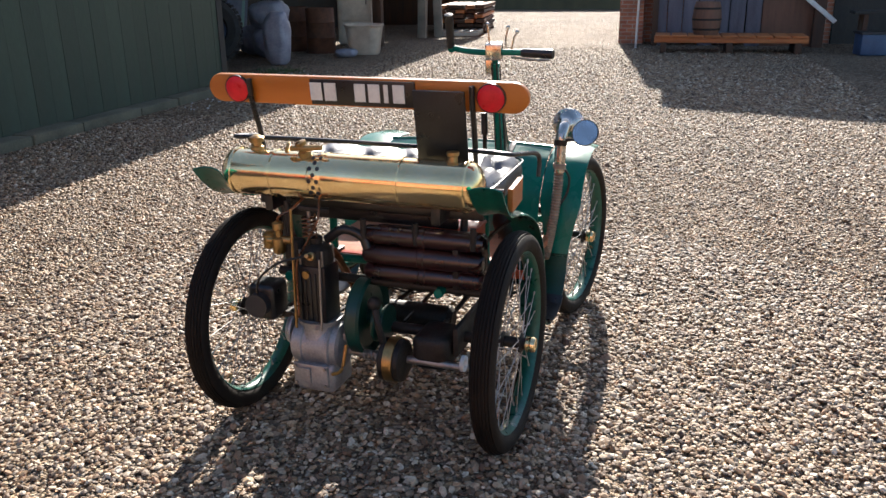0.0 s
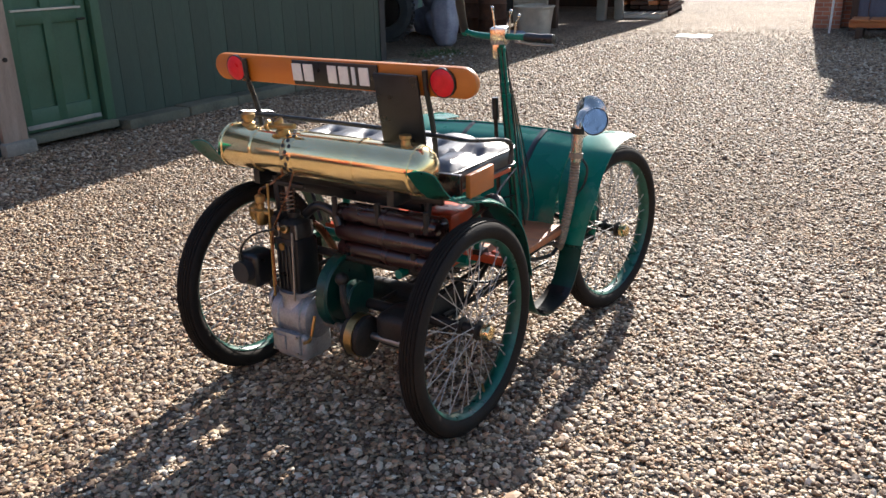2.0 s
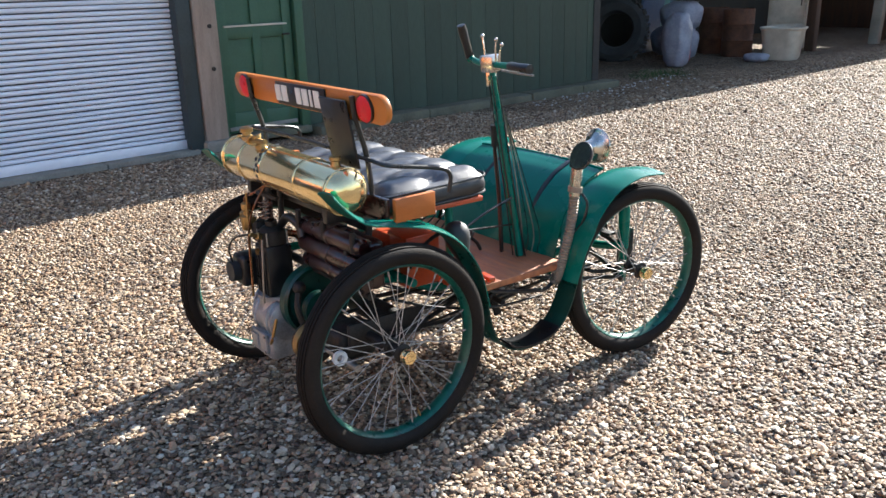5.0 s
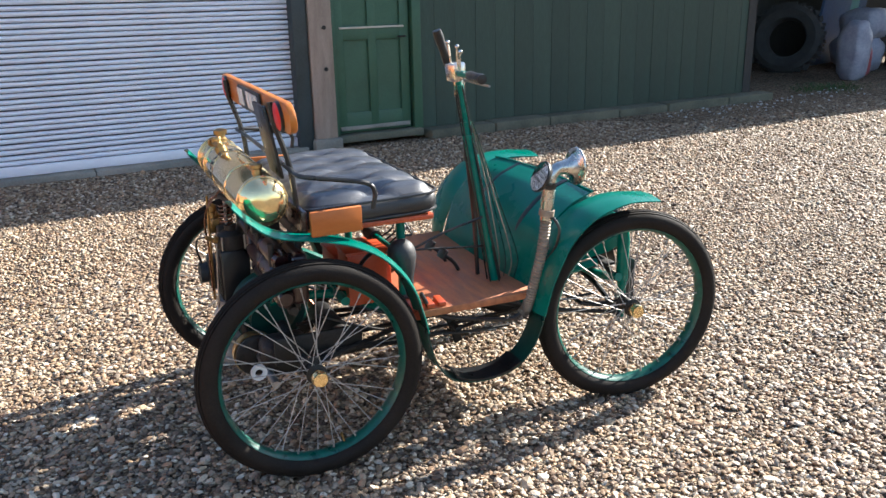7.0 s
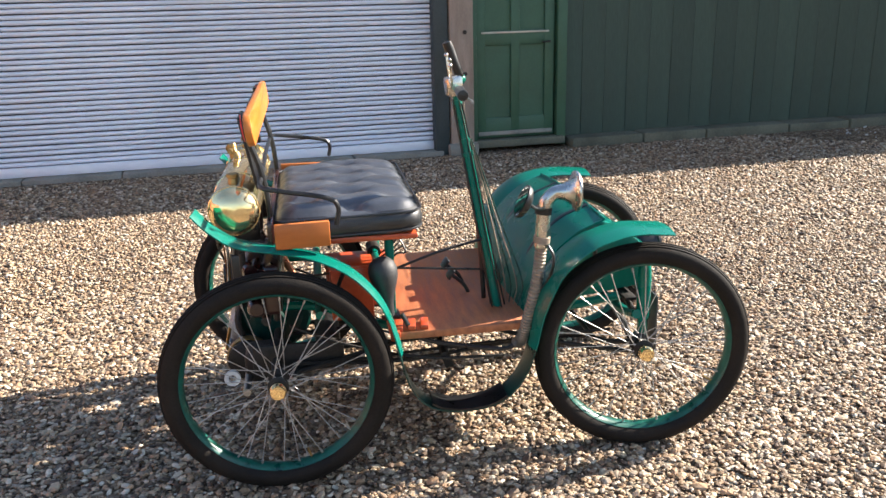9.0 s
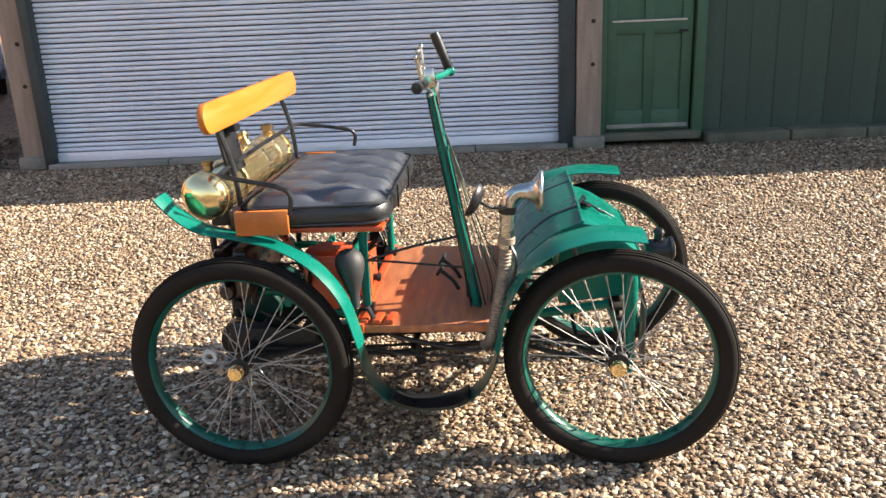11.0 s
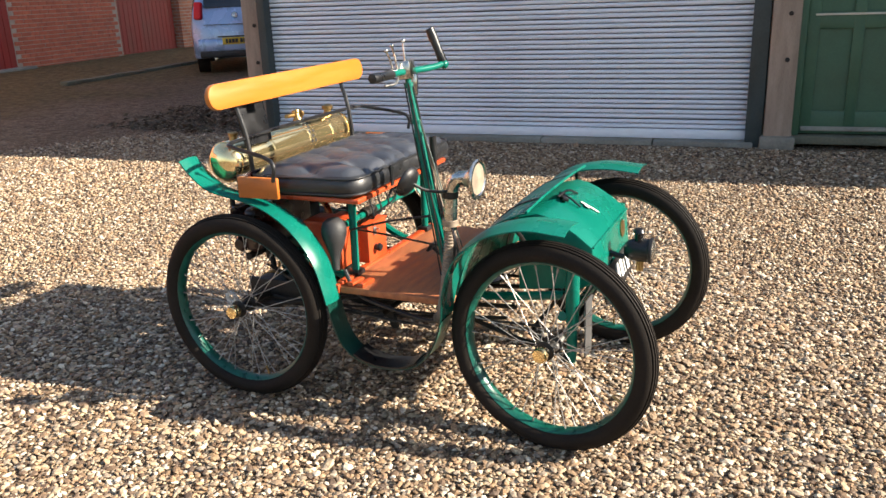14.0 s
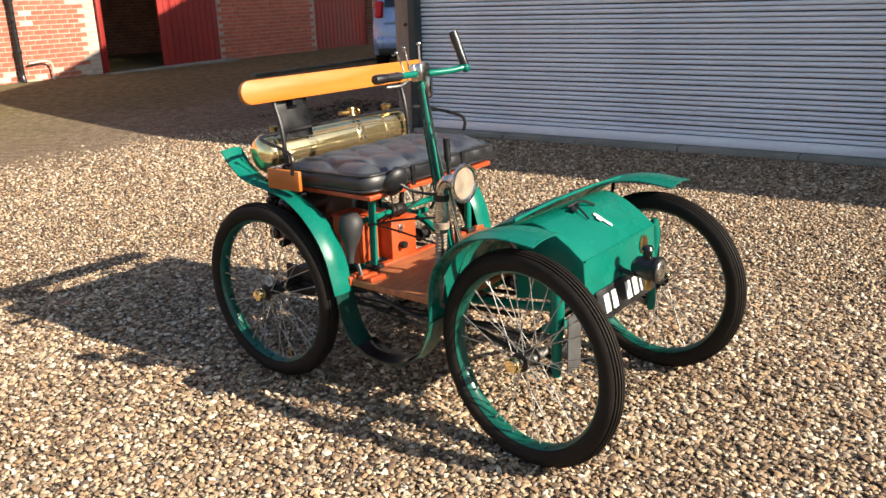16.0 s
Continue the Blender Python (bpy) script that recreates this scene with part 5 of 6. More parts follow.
mir = part("mirror", lathe(B(), [(0.0, 0.024), (0.026, 0.022), (0.047, 0.011), (0.052, 0.0), (0.052, -0.004), (0.049, -0.005)], 32, along((0.592, 0.805, 0.912), (0.1, 1, -0.46))), BLACK, quad, "round black-backed mirror")
part("mirror_glass", lathe(B(), [(0.0, -0.0066), (0.0485, -0.0066)], 32, along((0.592, 0.805, 0.912), (0.1, 1, -0.46))), MIRROR, mir, "mirror glass showing sky")
part("mirror_arm", tube(B(), [(0.590, 0.825, 0.905), (0.565, 0.85, 0.882), (0.53, 0.885, 0.868), (0.495, 0.902, 0.862)], 0.005), BLACK, mir)
part("arm_clamp", cyl(B(), (0.48, 0.904, 0.84), (0.481, 0.906, 0.862), 0.027), IRON, mir)

# engine, behind the seat on the left
eng = part("crankcase", lathe(B(), [(0, -0.088), (0.070, -0.088), (0.078, -0.080), (0.078, -0.058), (0.086, -0.054), (0.086, -0.044), (0.080, -0.040), (0.080, 0.040), (0.086, 0.044), (0.086, 0.054), (0.078, 0.058), (0.078, 0.078), (0.062, 0.086), (0.030, 0.09), (0, 0.09)], 36, along((-0.130, -0.06, 0.325), (1, 0, 0))), ALLOY, quad, "cast aluminium crankcase")
part("case_neck", lathe(B(), [(0.075, 0), (0.066, 0.03), (0.068, 0.045), (0.074, 0.047), (0.074, 0.058), (0, 0.058)], 24, along((-0.135, -0.06, 0.360), (0, 0, 1))), ALLOY, eng)
part("sump", box(B(), (-0.130, -0.068, 0.225), (0.150, 0.145, 0.105), (0, 0, 0), 0.022, 3), ALLOY, eng)
part("mount_lug", box(B(), (-0.03, -0.06, 0.36), (0.05, 0.05, 0.03), (0, 12, 0), 0.008), ALLOY, eng)
part("mount_lug", box(B(), (-0.235, -0.06, 0.36), (0.05, 0.05, 0.03), (0, -12, 0), 0.008), ALLOY, eng)
part("oil_pipe", tube(B(), [(-0.06, -0.14, 0.25), (-0.02, -0.15, 0.28), (-0.01, -0.13, 0.36)], 0.006, 8), DULLBRASS, eng)
part("cover_plate", box(B(), (-0.135, -0.146, 0.240), (0.125, 0.014, 0.080), bev=0.004), ALLOY, eng)
part("cover_rib", box(B(), (-0.155, -0.155, 0.240), (0.045, 0.010, 0.056), bev=0.004), ALLOY, eng)
part("timing_cover", lathe(B(), [(0, 0), (0.055, 0), (0.058, 0.006), (0.050, 0.022), (0.02, 0.028), (0, 0.028)], 24, along((-0.225, -0.06, 0.36), (-1, 0, 0))), ALLOY, eng)
for dx in (-0.075, 0.075):
    for dz in (-0.045, 0.045):
        part("bolt", cyl(B(), (-0.135 + dx * 0.72, -0.150, 0.240 + dz * 0.68), (-0.135 + dx * 0.72, -0.159, 0.240 + dz * 0.68), 0.006, n=6), STEEL, eng)
barrel = part("cylinder", box(B(), (-0.135, -0.06, 0.510), (0.104, 0.104, 0.20), bev=0.010, seg=2), BLACK, quad, "black square cylinder block")
for k in range(5):
    part("rib", box(B(), (-0.171 + 0.018 * k, -0.113, 0.505), (0.005, 0.008, 0.165), bev=0.001, seg=1), BLACK, barrel)
part("block_plug", cyl(B(), (-0.148, -0.112, 0.582), (-0.148, -0.121, 0.582), 0.013), DULLBRASS, barrel, "round brass plug")
for k in range(4):
    a = radians(45 + 90 * k)
    part("stud", cyl(B(), (-0.135 + 0.056 * math.cos(a), -0.06 + 0.056 * math.sin(a), 0.42), (-0.135 + 0.056 * math.cos(a), -0.06 + 0.056 * math.sin(a), 0.66), 0.004, n=8), STEEL, barrel)
head = part("cylinder_head", lathe(B(), [(0, 0), (0.052, 0), (0.054, 0.01), (0.050, 0.05), (0.036, 0.062), (0.022, 0.066), (0.022, 0.085), (0, 0.085)], 24, along((-0.135, -0.06, 0.61), (0, 0, 1))), IRON, quad, "oily iron cylinder head")
part("plug", lathe(B(), [(0, 0), (0.014, 0), (0.014, 0.014), (0.008, 0.016), (0.007, 0.045), (0, 0.046)], 12, along((-0.125, -0.112, 0.645), (0.1, -1, 0.4))), DULLBRASS, head, "brass-bodied plug")
part("valve_spring", tube(B(), [(-0.15 + 0.024 * math.cos(k * 1.05), -0.07 + 0.024 * math.sin(k * 1.05), 0.695 + 0.0024 * k) for k in range(32)], 0.0036, 6, 1), COPPER, head, "coiled valve spring")
part("valve_stem", cyl(B(), (-0.15, -0.07, 0.69), (-0.15, -0.07, 0.785), 0.006), STEEL, head)
part("valve_chest", box(B(), (-0.205, -0.07, 0.645), (0.05, 0.06, 0.08), bev=0.01), IRON, head)
part("rocker", box(B(), (-0.135, -0.065, 0.79), (0.10, 0.02, 0.016), (0, 8, 20), 0.004), IRON, head)
part("push_rod", cyl(B(), (-0.185, -0.135, 0.40), (-0.182, -0.125, 0.80), 0.0045, n=8), DULLBRASS, head, "thin brass push rod")
part("push_rod", cyl(B(), (-0.092, -0.135, 0.40), (-0.094, -0.12, 0.64), 0.004, n=8), STEEL, head)
part("inlet_pipe", tube(B(), [(-0.11, -0.03, 0.68), (-0.05, -0.03, 0.72), (0.01, -0.02, 0.70), (0.03, -0.02, 0.66)], 0.016, 12), BLACK, quad, "black bent pipe")
carb = part("carburettor", lathe(B(), [(0, 0), (0.018, 0), (0.022, 0.01), (0.022, 0.05), (0.012, 0.055), (0.012, 0.075), (0.018, 0.08), (0.018, 0.10), (0.006, 0.108), (0, 0.108)], 18, along((-0.245, -0.105, 0.645), (0, 0, 1))), DULLBRASS, quad, "brass carburettor")
part("carb_arm", cyl(B(), (-0.285, -0.105, 0.685), (-0.20, -0.10, 0.690), 0.013, n=12), DULLBRASS, carb)
part("carb_bowl", lathe(B(), [(0, 0), (0.02, 0.0), (0.024, 0.01), (0.024, 0.045), (0.012, 0.055), (0, 0.056)], 16, along((-0.285, -0.09, 0.655), (0, 0, 1))), DULLBRASS, carb)
part("fuel_pipe", tube(B(), [(-0.18, TY - 0.01, TZ - TR), (-0.20, -0.09, 0.79), (-0.235, -0.11, 0.77), (-0.245, -0.105, 0.745)], 0.0045, 8), COPPER, carb, "thin copper fuel pipe")
part("fuel_pipe", tube(B(), [(-0.10, TY - 0.05, TZ - TR + 0.02), (-0.08, -0.14, 0.78), (-0.12, -0.15, 0.70), (-0.165, -0.14, 0.62), (-0.17, -0.14, 0.44)], 0.0035, 8), COPPER, carb)
mag = part("magneto", box(B(), (-0.315, -0.085, 0.470), (0.10, 0.10, 0.125), bev=0.018, seg=3), BLACK, quad, "black magneto body")
part("magneto_cap", cyl(B(), (-0.315, -0.135, 0.47), (-0.315, -0.165, 0.47), 0.040), PLASTIC, mag)
part("magneto_end", cyl(B(), (-0.36, -0.085, 0.44), (-0.40, -0.085, 0.44), 0.024, 0.016), PLASTIC, mag)
part("ignition_lead", tube(B(), [(-0.315, -0.15, 0.50), (-0.29, -0.17, 0.57), (-0.22, -0.17, 0.63), (-0.13, -0.155, 0.66)], 0.004, 8), BLACK, mag)
part("magneto_bracket", box(B(), (-0.25, -0.06, 0.415), (0.12, 0.04, 0.016)), IRON, mag)
part("engine_stay", cyl(B(), (-0.225, -0.02, 0.40), (-0.27, 0.0, 0.79), 0.012), BLACK, quad)

# finned cooler, silencer, pulley and drum
cool = part("cooler_body", box(B(), (0.215, 0.055, 0.635), (0.39, 0.06, 0.17), bev=0.02, seg=3), MAROON, quad, "dark red cooler with fat tubes")
for z, r, y in ((0.578, 0.030, 0.005), (0.640, 0.034, -0.002), (0.704, 0.030, 0.0)):
    part("cooler_tube", lathe(B(), [(0, -0.205), (r * 0.7, -0.203), (r, -0.190), (r, -0.012), (r * 1.12, -0.008), (r * 1.12, 0.008), (r, 0.012), (r, 0.190), (r * 0.7, 0.203), (0, 0.205)], 20, along((0.215, y, z), (1, 0, 0))), MAROON, cool, "maroon tube")
for x in (0.02, 0.20, 0.39):
    part("union", cyl(B(), (x, -0.025, 0.69), (x, -0.025, 0.76), 0.010), IRON, cool)
part("strap", box(B(), (0.33, -0.012, 0.63), (0.02, 0.02, 0.16), bev=0.003), IRON, cool)
# flywheel colour includes the shade it stands in
fly = part("flywheel", lathe(B(), [(0, -0.026), (0.128, -0.026), (0.137, -0.018), (0.137, 0.018), (0.128, 0.026), (0.108, 0.010), (0.03, 0.010), (0.03, 0.026), (0, 0.026)], 48, along((-0.005, 0.03, 0.405), (1, 0, 0))), DARKGREEN, quad, "green flywheel, darkened for shade")
part("belt_pulley", lathe(B(), [(0, -0.02), (0.065, -0.02), (0.065, -0.012), (0.054, 0), (0.065, 0.012), (0.065, 0.02), (0, 0.02)], 32, along((0.062, 0.01, 0.39), (1, 0, 0))), DARKGREEN, fly)
part("shaft", cyl(B(), (-0.04, -0.05, 0.30), (0.42, -0.05, 0.30), 0.013), STEEL, quad, "bright cross shaft")
drum = part("brake_drum", lathe(B(), [(0, -0.032), (0.056, -0.042), (0.070, -0.034), (0.070, 0.034), (0.056, 0.042), (0, 0.042)], 36, along((0.13, -0.06, 0.298), (1, 0, 0))), IRON, quad, "oily brown drum")
part("drum_band", lathe(B(), [(0.0705, -0.016), (0.075, -0.016), (0.075, 0.016), (0.0705, 0.016)], 36, along((0.13, -0.06, 0.298), (1, 0, 0)), closed=True), DULLBRASS, drum, "brass drum band")
part("gear_case", box(B(), (0.25, 0.02, 0.33), (0.13, 0.16, 0.12), bev=0.03, seg=3), IRON, quad)
part("gear_lever", tube(B(), [(0.10, -0.07, 0.34), (0.09, -0.09, 0.42), (0.07, -0.07, 0.485)], 0.012), IRON, quad)
part("lever_ball", ball(B(), (0.068, -0.068, 0.49), 0.024), IRON, quad)
part("coil_spring", tube(B(), [(0.06 + 0.0025 * k, -0.06 + 0.016 * math.cos(k * 1.1), 0.30 + 0.016 * math.sin(k * 1.1)) for k in range(-16, 12)], 0.003, 6, 1), STEEL, quad)
part("silencer", lathe(B(), [(0, -0.14), (0.03, -0.14), (0.045, -0.125), (0.045, 0.125), (0.03, 0.14), (0, 0.14)], 24, along((0.10, 0.22, 0.34), (1, 0, 0))), IRON, quad, "sooty silencer drum")
part("exhaust_pipe", tube(B(), [(-0.135, -0.01, 0.64), (-0.13, 0.06, 0.60), (-0.10, 0.14, 0.45), (-0.04, 0.20, 0.36)], 0.014, 10), COPPER, quad)
part("chain_guard", box(B(), (0.33, 0.12, 0.37), (0.02, 0.30, 0.10), bev=0.008), IRON, quad)
for x, y, z in ((-0.03, 0.12, 0.56), (0.38, 0.10, 0.50)):
    part("linkage", tube(B(), [(x, y, z), (x + 0.02, y + 0.2, z - 0.08), (x + 0.03, y + 0.45, z - 0.14), (x + 0.02, y + 0.7, z - 0.16)], 0.005, 6), IRON, quad)
for k in range(4):
    part("control_cable", tube(B(), [(0.25 - 0.03 * k, 0.74, 0.44), (0.2 - 0.06 * k, 0.5, 0.36 - 0.015 * k), (0.12 - 0.07 * k, 0.28, 0.42), (0.02 - 0.05 * k, 0.08, 0.50)], 0.0035, 6), BLACK, quad)

# the controls and the horn stand slightly askew to the frame
for ob in (horn, mir, col, bar, lamp):
    ob.matrix_basis = pose(0, 0, 0, 0, 0, 1.5)


# ---- parked car beyond the garage ----
def make_car():
    car = thing("car", pose(-11.76, -4.78, 0.06, 0, 0, 121.5), "parked silver-blue small hatchback seen from behind", "car")
    side = [(0.02, 0.42), (0.0, 0.60), (0.02, 0.86), (0.09, 1.18), (0.28, 1.52), (0.46, 1.60), (1.2, 1.64), (1.9, 1.56), (2.6, 1.10), (3.3, 0.88), (3.5, 0.62), (3.48, 0.30), (0.12, 0.30)]
    bm = B()
    rows = []
    for f, w in ((-1.0, 0.0), (-0.97, 1.0), (-0.85, 1.0), (-0.6, 1.0), (0.0, 1.0), (0.6, 1.0), (0.85, 1.0), (0.97, 1.0), (1.0, 0.0)):
        row = []
        for y, z in side:
            half = 0.82 - 0.16 * max(0, (z - 1.0) / 0.6) ** 1.3
            inset = 0.05 if w == 0 else 0.0
            bulge = 0.15 * f ** 4 if y < 0.5 else (-0.15 * f ** 4 if y > 3.0 else 0)
            row.append(bm.verts.new((f * half, y + bulge + inset * (1 if y < 1.7 else -1), z - inset * (1 if z > 0.9 else -0.3))))
        rows.append(row)
    for a, b in zip(rows, rows[1:]):
        for i in range(len(side)):
            j = (i + 1) % len(side)
            bm.faces.new((a[i], a[j], b[j], b[i]))
    bm.faces.new(rows[0])
    bm.faces.new(rows[-1][::-1])
    bmesh.ops.recalc_face_normals(bm, faces=bm.faces)
    body = part("body", bm, CARPAINT, car)
    part("rear_window", box(B(), (0, 0.185, 1.37), (1.10, 0.03, 0.34), (-29, 0, 0), 0.012), GLASSDARK, car)
    part("bumper", box(B(), (0, 0.045, 0.54), (1.50, 0.15, 0.24), bev=0.06, seg=3), CARPAINT, car)
    part("bumper_skirt", box(B(), (0, 0.07, 0.38), (1.40, 0.17, 0.14), bev=0.03), PLASTIC, car)
    pl = part("plate_recess", box(B(), (0, -0.012, 0.695), (0.70, 0.03, 0.022), bev=0.006), PLASTIC, car, "dark lip over the plate")
    part("number_plate", box(B(), (0, -0.036, 0.615), (0.54, 0.012, 0.125), bev=0.003), YELLOWPLATE, pl, "yellow rear plate")
    for x, w in ((-0.19, 0.04), (-0.13, 0.05), (-0.07, 0.05), (-0.01, 0.05), (0.08, 0.05), (0.14, 0.05), (0.20, 0.05)):
        part("plate_bar", box(B(), (x, -0.044, 0.615), (w, 0.003, 0.076)), PLASTIC, pl)
    part("badge", lathe(B(), [(0, 0), (0.055, 0), (0.045, 0.012), (0, 0.014)], 20, along((0, 0.055, 1.08), (0, -1, 0.2))), NICKEL, car)
    part("seam", box(B(), (0, 0.022, 0.915), (1.16, 0.03, 0.010)), PLASTIC, car)
    for s in (-1, 1):
        part("tail_light", box(B(), (s * 0.66, 0.14, 1.17), (0.15, 0.10, 0.32), (-14, 0, s * 22), 0.03, 3), REDLENS, car)
        for y in (0.62, 2.85):
            w = part("wheel", lathe(B(), [(0.20, -0.09), (0.285, -0.105), (0.295, -0.07), (0.295, 0.07), (0.285, 0.105), (0.20, 0.09)], 32, along((s * 0.68, y, 0.295), (1, 0, 0)), closed=True), RUBBER, car)
            part("rim", lathe(B(), [(0, -0.04), (0.20, -0.07), (0.205, 0.07), (0, 0.05)], 20, along((s * 0.68, y, 0.295), (1, 0, 0))), NICKEL, w)
        part("side_window", box(B(), (s * 0.735, 1.25, 1.32), (0.03, 1.7, 0.34), (0, s * -16, 0), 0.01), GLASSDARK, car)
    part("exhaust_tip", cyl(B(), (-0.42, 0.0, 0.30), (-0.42, 0.14, 0.30), 0.03), NICKEL, car)
    return car


make_car()

# ---- clutter in the open store ----
OLDTYRE = material("dusty_old_rubber", (0.022, 0.022, 0.022), (0.060, 0.060, 0.058), 5, 0.85, 0, 0.3, 60)
tyre_stack = thing("tractor_tyre", pose(-8.1, 13.9, 0.56, 0, 0, 28), "large worn black tractor tyre leaning in the store", "tyre")
bm = lathe(B(), [(0.34, -0.17), (0.48, -0.20), (0.56, -0.16), (0.58, 0), (0.56, 0.16), (0.48, 0.20), (0.34, 0.17), (0.31, 0.1), (0.31, -0.1)], 40, Matrix.Rotation(radians(80), 4, "X"), closed=True)
part("casing", bm, OLDTYRE, tyre_stack)
lug = B()
for k in range(26):
    a = 2 * math.pi * k / 26
    for s in (-1, 1):
        box(lug, Matrix.Rotation(radians(80), 4, "X") @ Vector((0.575 * math.cos(a + s * 0.05), 0.575 * math.sin(a + s * 0.05), s * 0.08)), (0.06, 0.05, 0.14), (80, 0, math.degrees(a)))
part("tread_lugs", lug, OLDTYRE, tyre_stack)


def sack(x, y, z, sx, sy, sz, mat, label, seed):
    bm = B()
    bmesh.ops.create_uvsphere(bm, u_segments=28, v_segments=16, radius=1)
    noise.seed_set(seed)
    for v in bm.verts:
        c = v.co.copy()
        r = 1 + 0.16 * noise.noise(c * 1.7) + 0.07 * noise.noise(c * 4.5)
        q = Vector([math.copysign(abs(a) ** 0.75, a) for a in c]) * r
        v.co = Vector((q.x * sx, q.y * sy, max(-0.96, q.z) * sz))
    return solid("sack", bm, mat, label, "sack", "stored sacks", m=pose(x, y, z + 0.96 * sz), sharp=80)


PINK = material("faded_red_plastic", (0.30, 0.05, 0.06), (0.45, 0.12, 0.13), 5, 0.45, 0, 0.4, 30)
sack(-6.60, 13.62, 0.0, 0.24, 0.20, 0.46, SACK, "tall draped pale plastic sack on the store floor", 5)
sack(-7.35, 14.9, 0.0, 0.34, 0.28, 0.30, SACK, "pale grey plastic sack on the store floor", 3)
sack(-6.85, 14.25, 0.0, 0.10, 0.12, 0.26, PINK, "narrow faded red plastic sack on the store floor", 4)
sack(-7.35, 14.9, 0.54, 0.38, 0.32, 0.26, SACK, "crumpled pale sack on top of others", 8)
sack(-7.9, 15.5, 0.0, 0.40, 0.36, 0.30, SACK, "dusty pale sack at the back", 9)
sack(-5.9, 15.1, 0.0, 0.22, 0.16, 0.08, SACK, "small crumpled white bag on the ground", 12)

sheet = thing("sheet_pile", pose(-9.0, 16.6, 0), "blue and teal sheets stacked upright", "sheets")
for i, m in enumerate((BLUESHEET, TEALSHEET, BLUESHEET)):
    part("sheet", box(B(), (0.25 * i, -0.5 * i, 0.85), (0.05, 1.1, 1.7), (0, 8, 6 * i), 0.01), m, sheet)
blue = thing("blue_barrel", pose(-7.75, 11.75, 0), "dark blue plastic barrel beside the shed corner", "barrel")
part("body", lathe(B(), [(0, 0), (0.27, 0), (0.29, 0.03), (0.29, 0.30), (0.305, 0.32), (0.29, 0.34), (0.29, 0.60), (0.305, 0.62), (0.29, 0.64), (0.29, 0.90), (0.27, 0.94), (0, 0.94)], 32), BLUESHEET, blue)
part("lid", lathe(B(), [(0, 0.941), (0.25, 0.941), (0.25, 0.965), (0, 0.97)], 28), PLASTIC, blue)

RUST = material("rusty_steel", (0.06, 0.028, 0.015), (0.17, 0.08, 0.045), 7, 0.8, 0.2, 0.5, 50)
for x, y in ((-6.75, 15.9), (-7.5, 16.3)):
    d = thing("oil_drum", pose(x, y, 0), "rusty brown oil drum", "drum", "oil drums")
    part("body", lathe(B(), [(0, 0), (0.28, 0), (0.29, 0.02), (0.285, 0.28), (0.30, 0.30), (0.285, 0.32), (0.285, 0.58), (0.30, 0.60), (0.285, 0.62), (0.29, 0.86), (0.28, 0.88), (0.275, 0.86), (0, 0.86)], 32), RUST, d)

cab = thing("old_cabinet", pose(-6.75, 17.9, 0, 0, 0, 18), "cream-enamelled old cabinet with an open dark side", "cabinet")
part("body", box(B(), (0, 0, 0.72), (0.75, 0.55, 1.40), bev=0.05, seg=3), CREAM, cab)
part("door", box(B(), (0.02, -0.292, 0.95), (0.62, 0.03, 0.80), bev=0.02), CREAM, cab)
part("lower_door", box(B(), (0.02, -0.292, 0.30), (0.62, 0.03, 0.42), bev=0.02), CREAM, cab)
part("handle", box(B(), (0.26, -0.32, 0.95), (0.02, 0.03, 0.16), bev=0.004), IRON, cab)

tub = thing("water_tub", pose(-5.75, 15.7, 0, 0, 0, 12), "chipped white enamel tub standing on the ground", "tub")
bm = B()
for k, (w, d, z) in enumerate(((0.27, 0.22, 0.0), (0.30, 0.25, 0.05), (0.36, 0.31, 0.52), (0.39, 0.34, 0.55), (0.39, 0.34, 0.575), (0.35, 0.30, 0.575), (0.30, 0.25, 0.12))):
    ring = [bm.verts.new((w * math.copysign(abs(math.cos(a)) ** 0.6, math.cos(a)), d * math.copysign(abs(math.sin(a)) ** 0.6, math.sin(a)), z)) for a in [2 * math.pi * i / 32 for i in range(32)]]
    if k:
        for i in range(32):
            bm.faces.new((prev[i], prev[(i + 1) % 32], ring[(i + 1) % 32], ring[i]))
    else:
        bm.faces.new(ring[::-1])
    prev = ring
bm.faces.new(prev)
part("shell", bm, CREAM, tub)

for i, (x, y, h) in enumerate(((-5.75, 19.9, 1.9), (-5.5, 20.3, 1.7))):
    solid("concrete_post", box(B(), (0, 0, h / 2), (0.2, 0.2, h), (0, 2 - 4 * i, 0), 0.015), CONCRETE, "old concrete post standing by the store", "post", "concrete posts", m=pose(x, y, 0, 0, 0, 10 * i))
pile = thing("timber_stack", pose(-5.3, 22.6, 0, 0, 0, 6), "stack of dark reddish planks with pale ends", "timber stack")
rng = random.Random(9)
for lay in range(6):
    for i in range(5):
        part("plank", box(B(), (-0.5 + 0.25 * i + rng.uniform(-0.03, 0.03), rng.uniform(-0.15, 0.15), 0.10 + 0.115 * lay), (0.22, 2.6, 0.09), (0, 0, rng.uniform(-1.5, 1.5)), 0.008, 1), (BROWNWOOD, BEAM, RUST)[(lay * 5 + i) % 3 if lay > 1 else 0], pile)
for y in (-1.0, 1.0):
    part("bearer", box(B(), (0, y, 0.03), (1.3, 0.1, 0.07)), BROWNWOOD, pile)
crate = thing("pallet", pose(-5.1, 20.9, 0, 0, 0, 4), "pale weathered wooden pallet", "pallet")
for i in range(7):
    part("slat", box(B(), (-0.51 + 0.17 * i, 0, 0.125), (0.11, 0.95, 0.02), bev=0.003), CREAM, crate)
for y in (-0.42, 0, 0.42):
    part("block", box(B(), (0, y, 0.06), (1.12, 0.09, 0.09), bev=0.004), CREAM, crate)
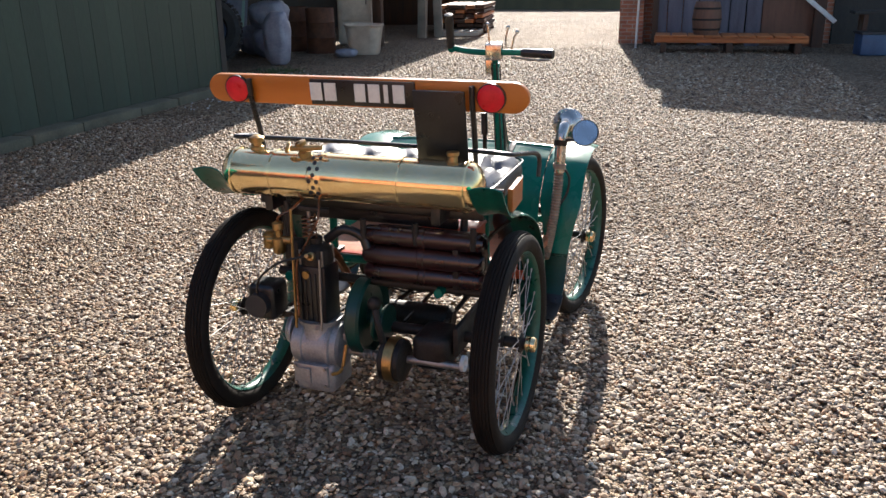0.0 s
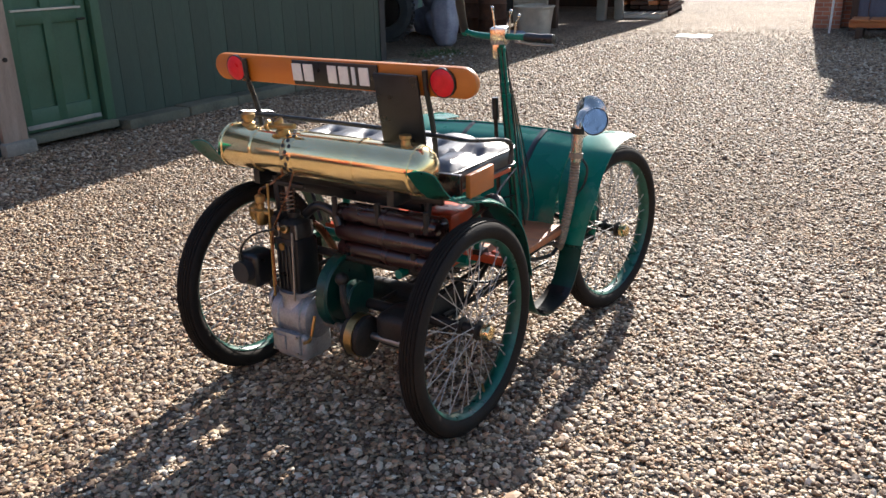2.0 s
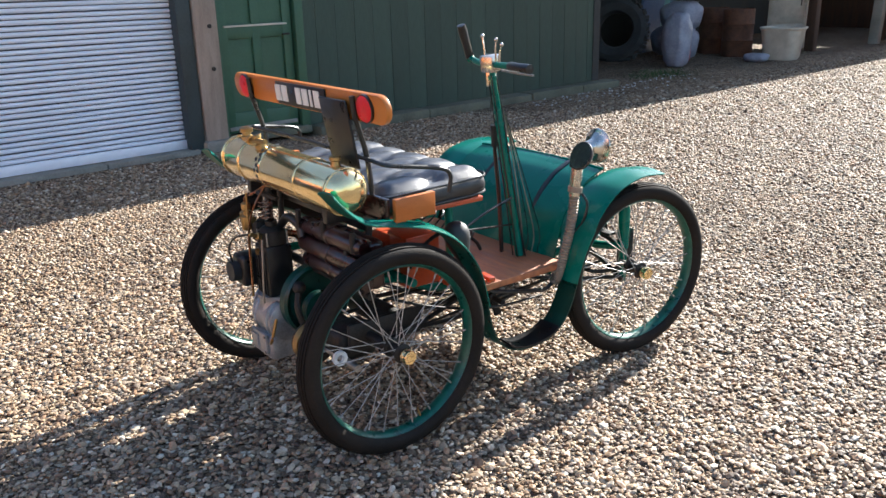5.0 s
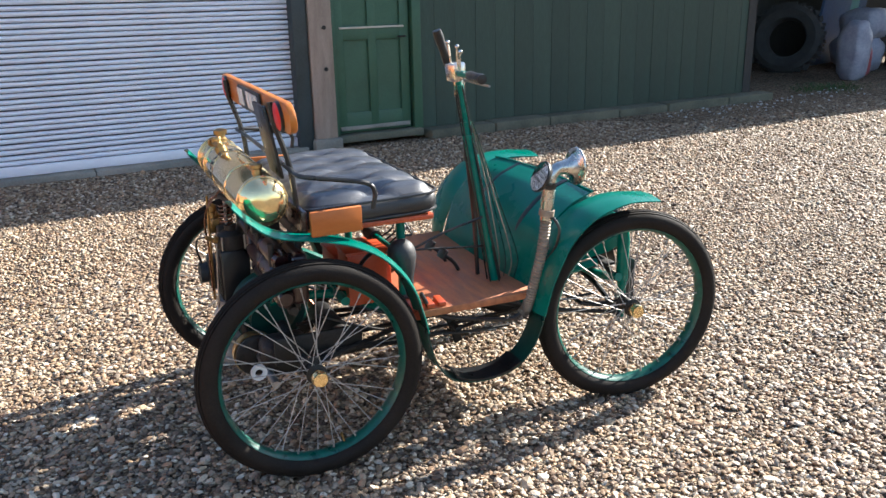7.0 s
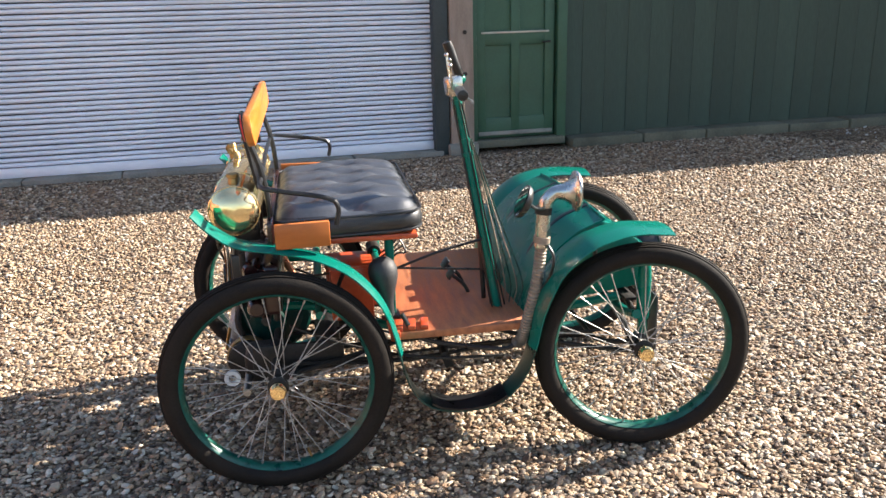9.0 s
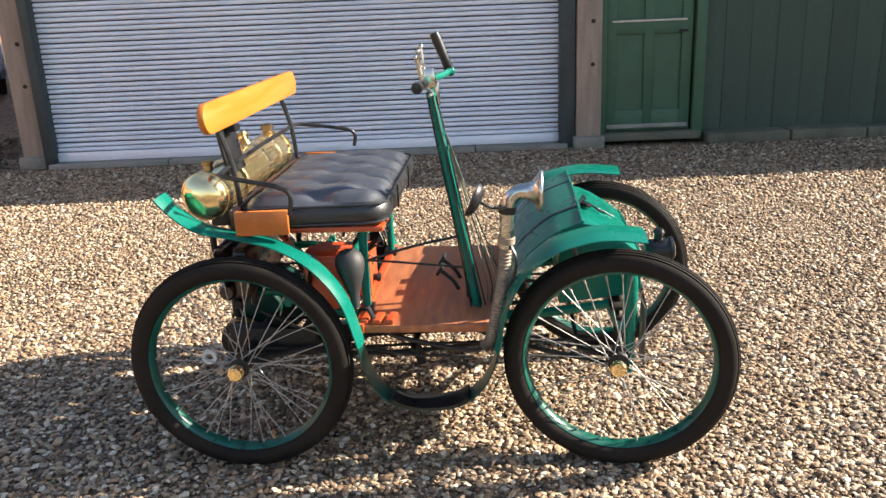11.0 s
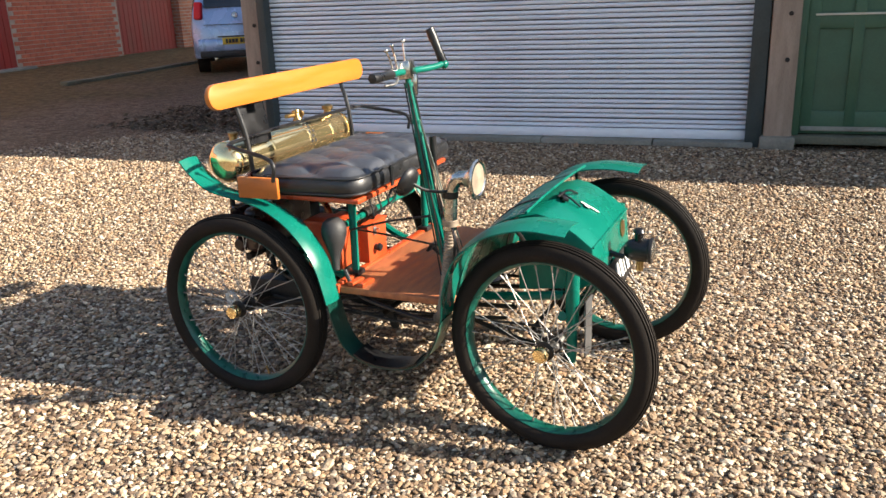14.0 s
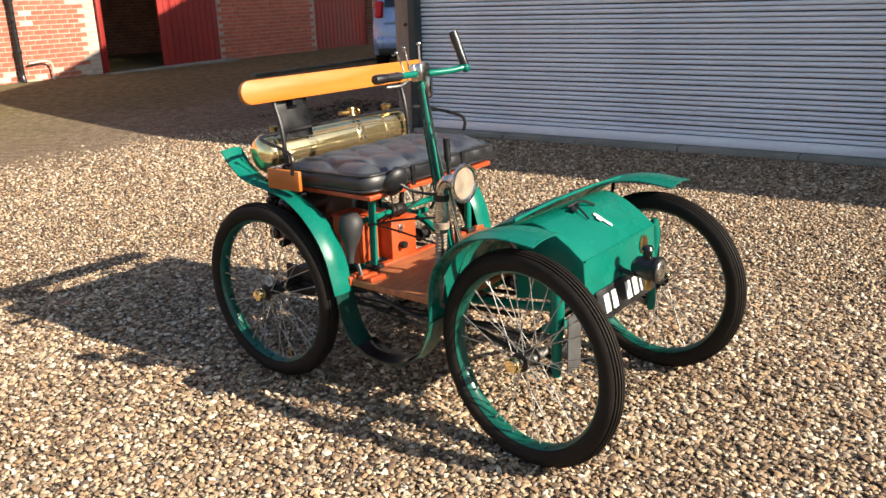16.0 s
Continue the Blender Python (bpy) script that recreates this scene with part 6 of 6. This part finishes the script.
solid("drain_cover", box(B(), (0, 0, 0.008), (0.62, 0.55, 0.03), bev=0.006), CREAM, "pale flat drain slab in the gravel", "drain cover", m=pose(-2.8, 16.3, 0, 0, 0, 5))
bench = thing("trestle_bench", pose(4.6, 17.2, 0), "old grey timber bench before the shed", "bench")
part("top", box(B(), (0, 0, 0.72), (2.6, 0.5, 0.06), bev=0.008), DARKWALL, bench)
for x in (-1.1, 0, 1.1):
    for y in (-0.18, 0.18):
        part("leg", box(B(), (x, y, 0.345), (0.08, 0.08, 0.69), bev=0.006), BROWNWOOD, bench)
crate2 = thing("plastic_crate", pose(3.6, 16.6, 0, 0, 0, 8), "dark blue plastic crate by the bench", "crate")
part("body", box(B(), (0, 0, 0.2), (0.55, 0.4, 0.38), bev=0.02), BLUESHEET, crate2)
part("rim", box(B(), (0, 0, 0.395), (0.60, 0.45, 0.04), bev=0.01), PLASTIC, crate2)


def ground_chips():
    """Pale chips of stone and plaster fallen along the plinth."""
    rng, bm = random.Random(17), B()
    for k in range(130):
        y = rng.uniform(8.6, 12.6)
        x = -5.62 + abs(rng.gauss(0, 0.35)) - 0.25 * max(0, y - 10.6)
        w = rng.uniform(0.006, 0.022)
        box(bm, (x, y, 0.012 + 0.3 * w), (w * rng.uniform(1.0, 2.0), w, w * 0.6), (rng.uniform(-25, 25), rng.uniform(-25, 25), rng.uniform(0, 180)), 0.002, 1)
    return bm


def weed_patch(x0, y0, n, seed):
    """Low blades of moss and weed in the gravel."""
    rng, bm = random.Random(seed), B()
    for k in range(n):
        x, y, a, h = x0 + rng.gauss(0, 0.22), y0 + rng.gauss(0, 0.35), rng.uniform(0, 2 * math.pi), rng.uniform(0.015, 0.05)
        c, t = math.cos(a), math.sin(a)
        v = [bm.verts.new(p) for p in ((x - 0.006 * t, y + 0.006 * c, 0.002), (x + 0.006 * t, y - 0.006 * c, 0.002), (x + 0.5 * h * c + 0.004 * t, y + 0.5 * h * t - 0.004 * c, h), (x + 1.1 * h * c, y + 1.1 * h * t, 1.15 * h))]
        bm.faces.new((v[0], v[1], v[2]))
        bm.faces.new((v[0], v[2], v[3]))
    return bm


solid("stone_chips", ground_chips(), WHITE, "pale stone chips scattered beside the plinth", "stone chips", kind="stuff")
solid("weeds", weed_patch(-6.05, 12.35, 320, 5), MOSS, "low green weeds in the gravel by the store", "weeds", kind="stuff")

# ---- bricks of the outbuilding range ----
def brick_mesh(w, mat):
    """One slightly worn brick face, proud of its mortar."""
    bm = B()
    box(bm, (0, 0, 0), (w, 0.03, 0.074))
    for v in bm.verts:
        if v.co.y > 0:
            v.co.x *= 0.975
            v.co.z *= 0.92
    return mesh_of("brick", bm, mat)


rngb = random.Random(31)
whole, half = [brick_mesh(0.222, BRICKFACE), brick_mesh(0.222, LIME)], [brick_mesh(0.105, BRICKFACE), brick_mesh(0.105, LIME)]


def brick_panel(x0, x1, z1, lime):
    """Bricks as single parts from x0 to x1; lime(x, z) tells the limewashed ones."""
    z, row = 0.06, 0
    while z < z1:
        x = x0
        if row % 2:
            x += 0.117
            heads = [(x0 + 0.0525, half)]
        else:
            heads = []
        while x + 0.222 <= x1:
            heads.append((x + 0.111, whole))
            x += 0.234
        for cx, kind in heads:
            ob = new("brick", kind[1 if lime(cx, z) else 0])
            ob.parent = rangeb
            ob.matrix_basis = pose(cx + rngb.uniform(-0.003, 0.003), BY - 0.004 + rngb.uniform(-0.004, 0.004), z + 0.037, rngb.uniform(-1.5, 1.5), rngb.uniform(-0.8, 0.8), rngb.uniform(-0.8, 0.8))
        z += 0.086
        row += 1


part("mortar_bed", box(B(), (-6.84, BY + 0.001, 0.92), (2.9, 0.006, 1.75)), MORTAR, rangeb)
part("mortar_bed", box(B(), (-12.97, BY + 0.001, 0.9), (3.22, 0.006, 1.8)), MORTAR, rangeb)
brick_panel(-8.29, -5.4, 1.75, lambda x, z: x < -8.0 + 0.2 * noise.noise((x * 3, 1, z * 4)) or rngb.random() < (0.03 if z > 0.35 else 0.2))
bm = B()
for row in range(20):
    for i in range(13):
        cx = -14.42 + 0.234 * i + 0.117 * (row % 2)
        box(bm, (cx + rngb.uniform(-0.003, 0.003), BY - 0.004 + rngb.uniform(-0.004, 0.004), 0.097 + 0.086 * row), (0.222, 0.03, 0.074), (rngb.uniform(-1.5, 1.5), 0, 0))
tagged(part("brickwork", bm, BRICKROW, rangeb, "red brick courses between the doors"), "red brick courses between the doors", kind="stuff")
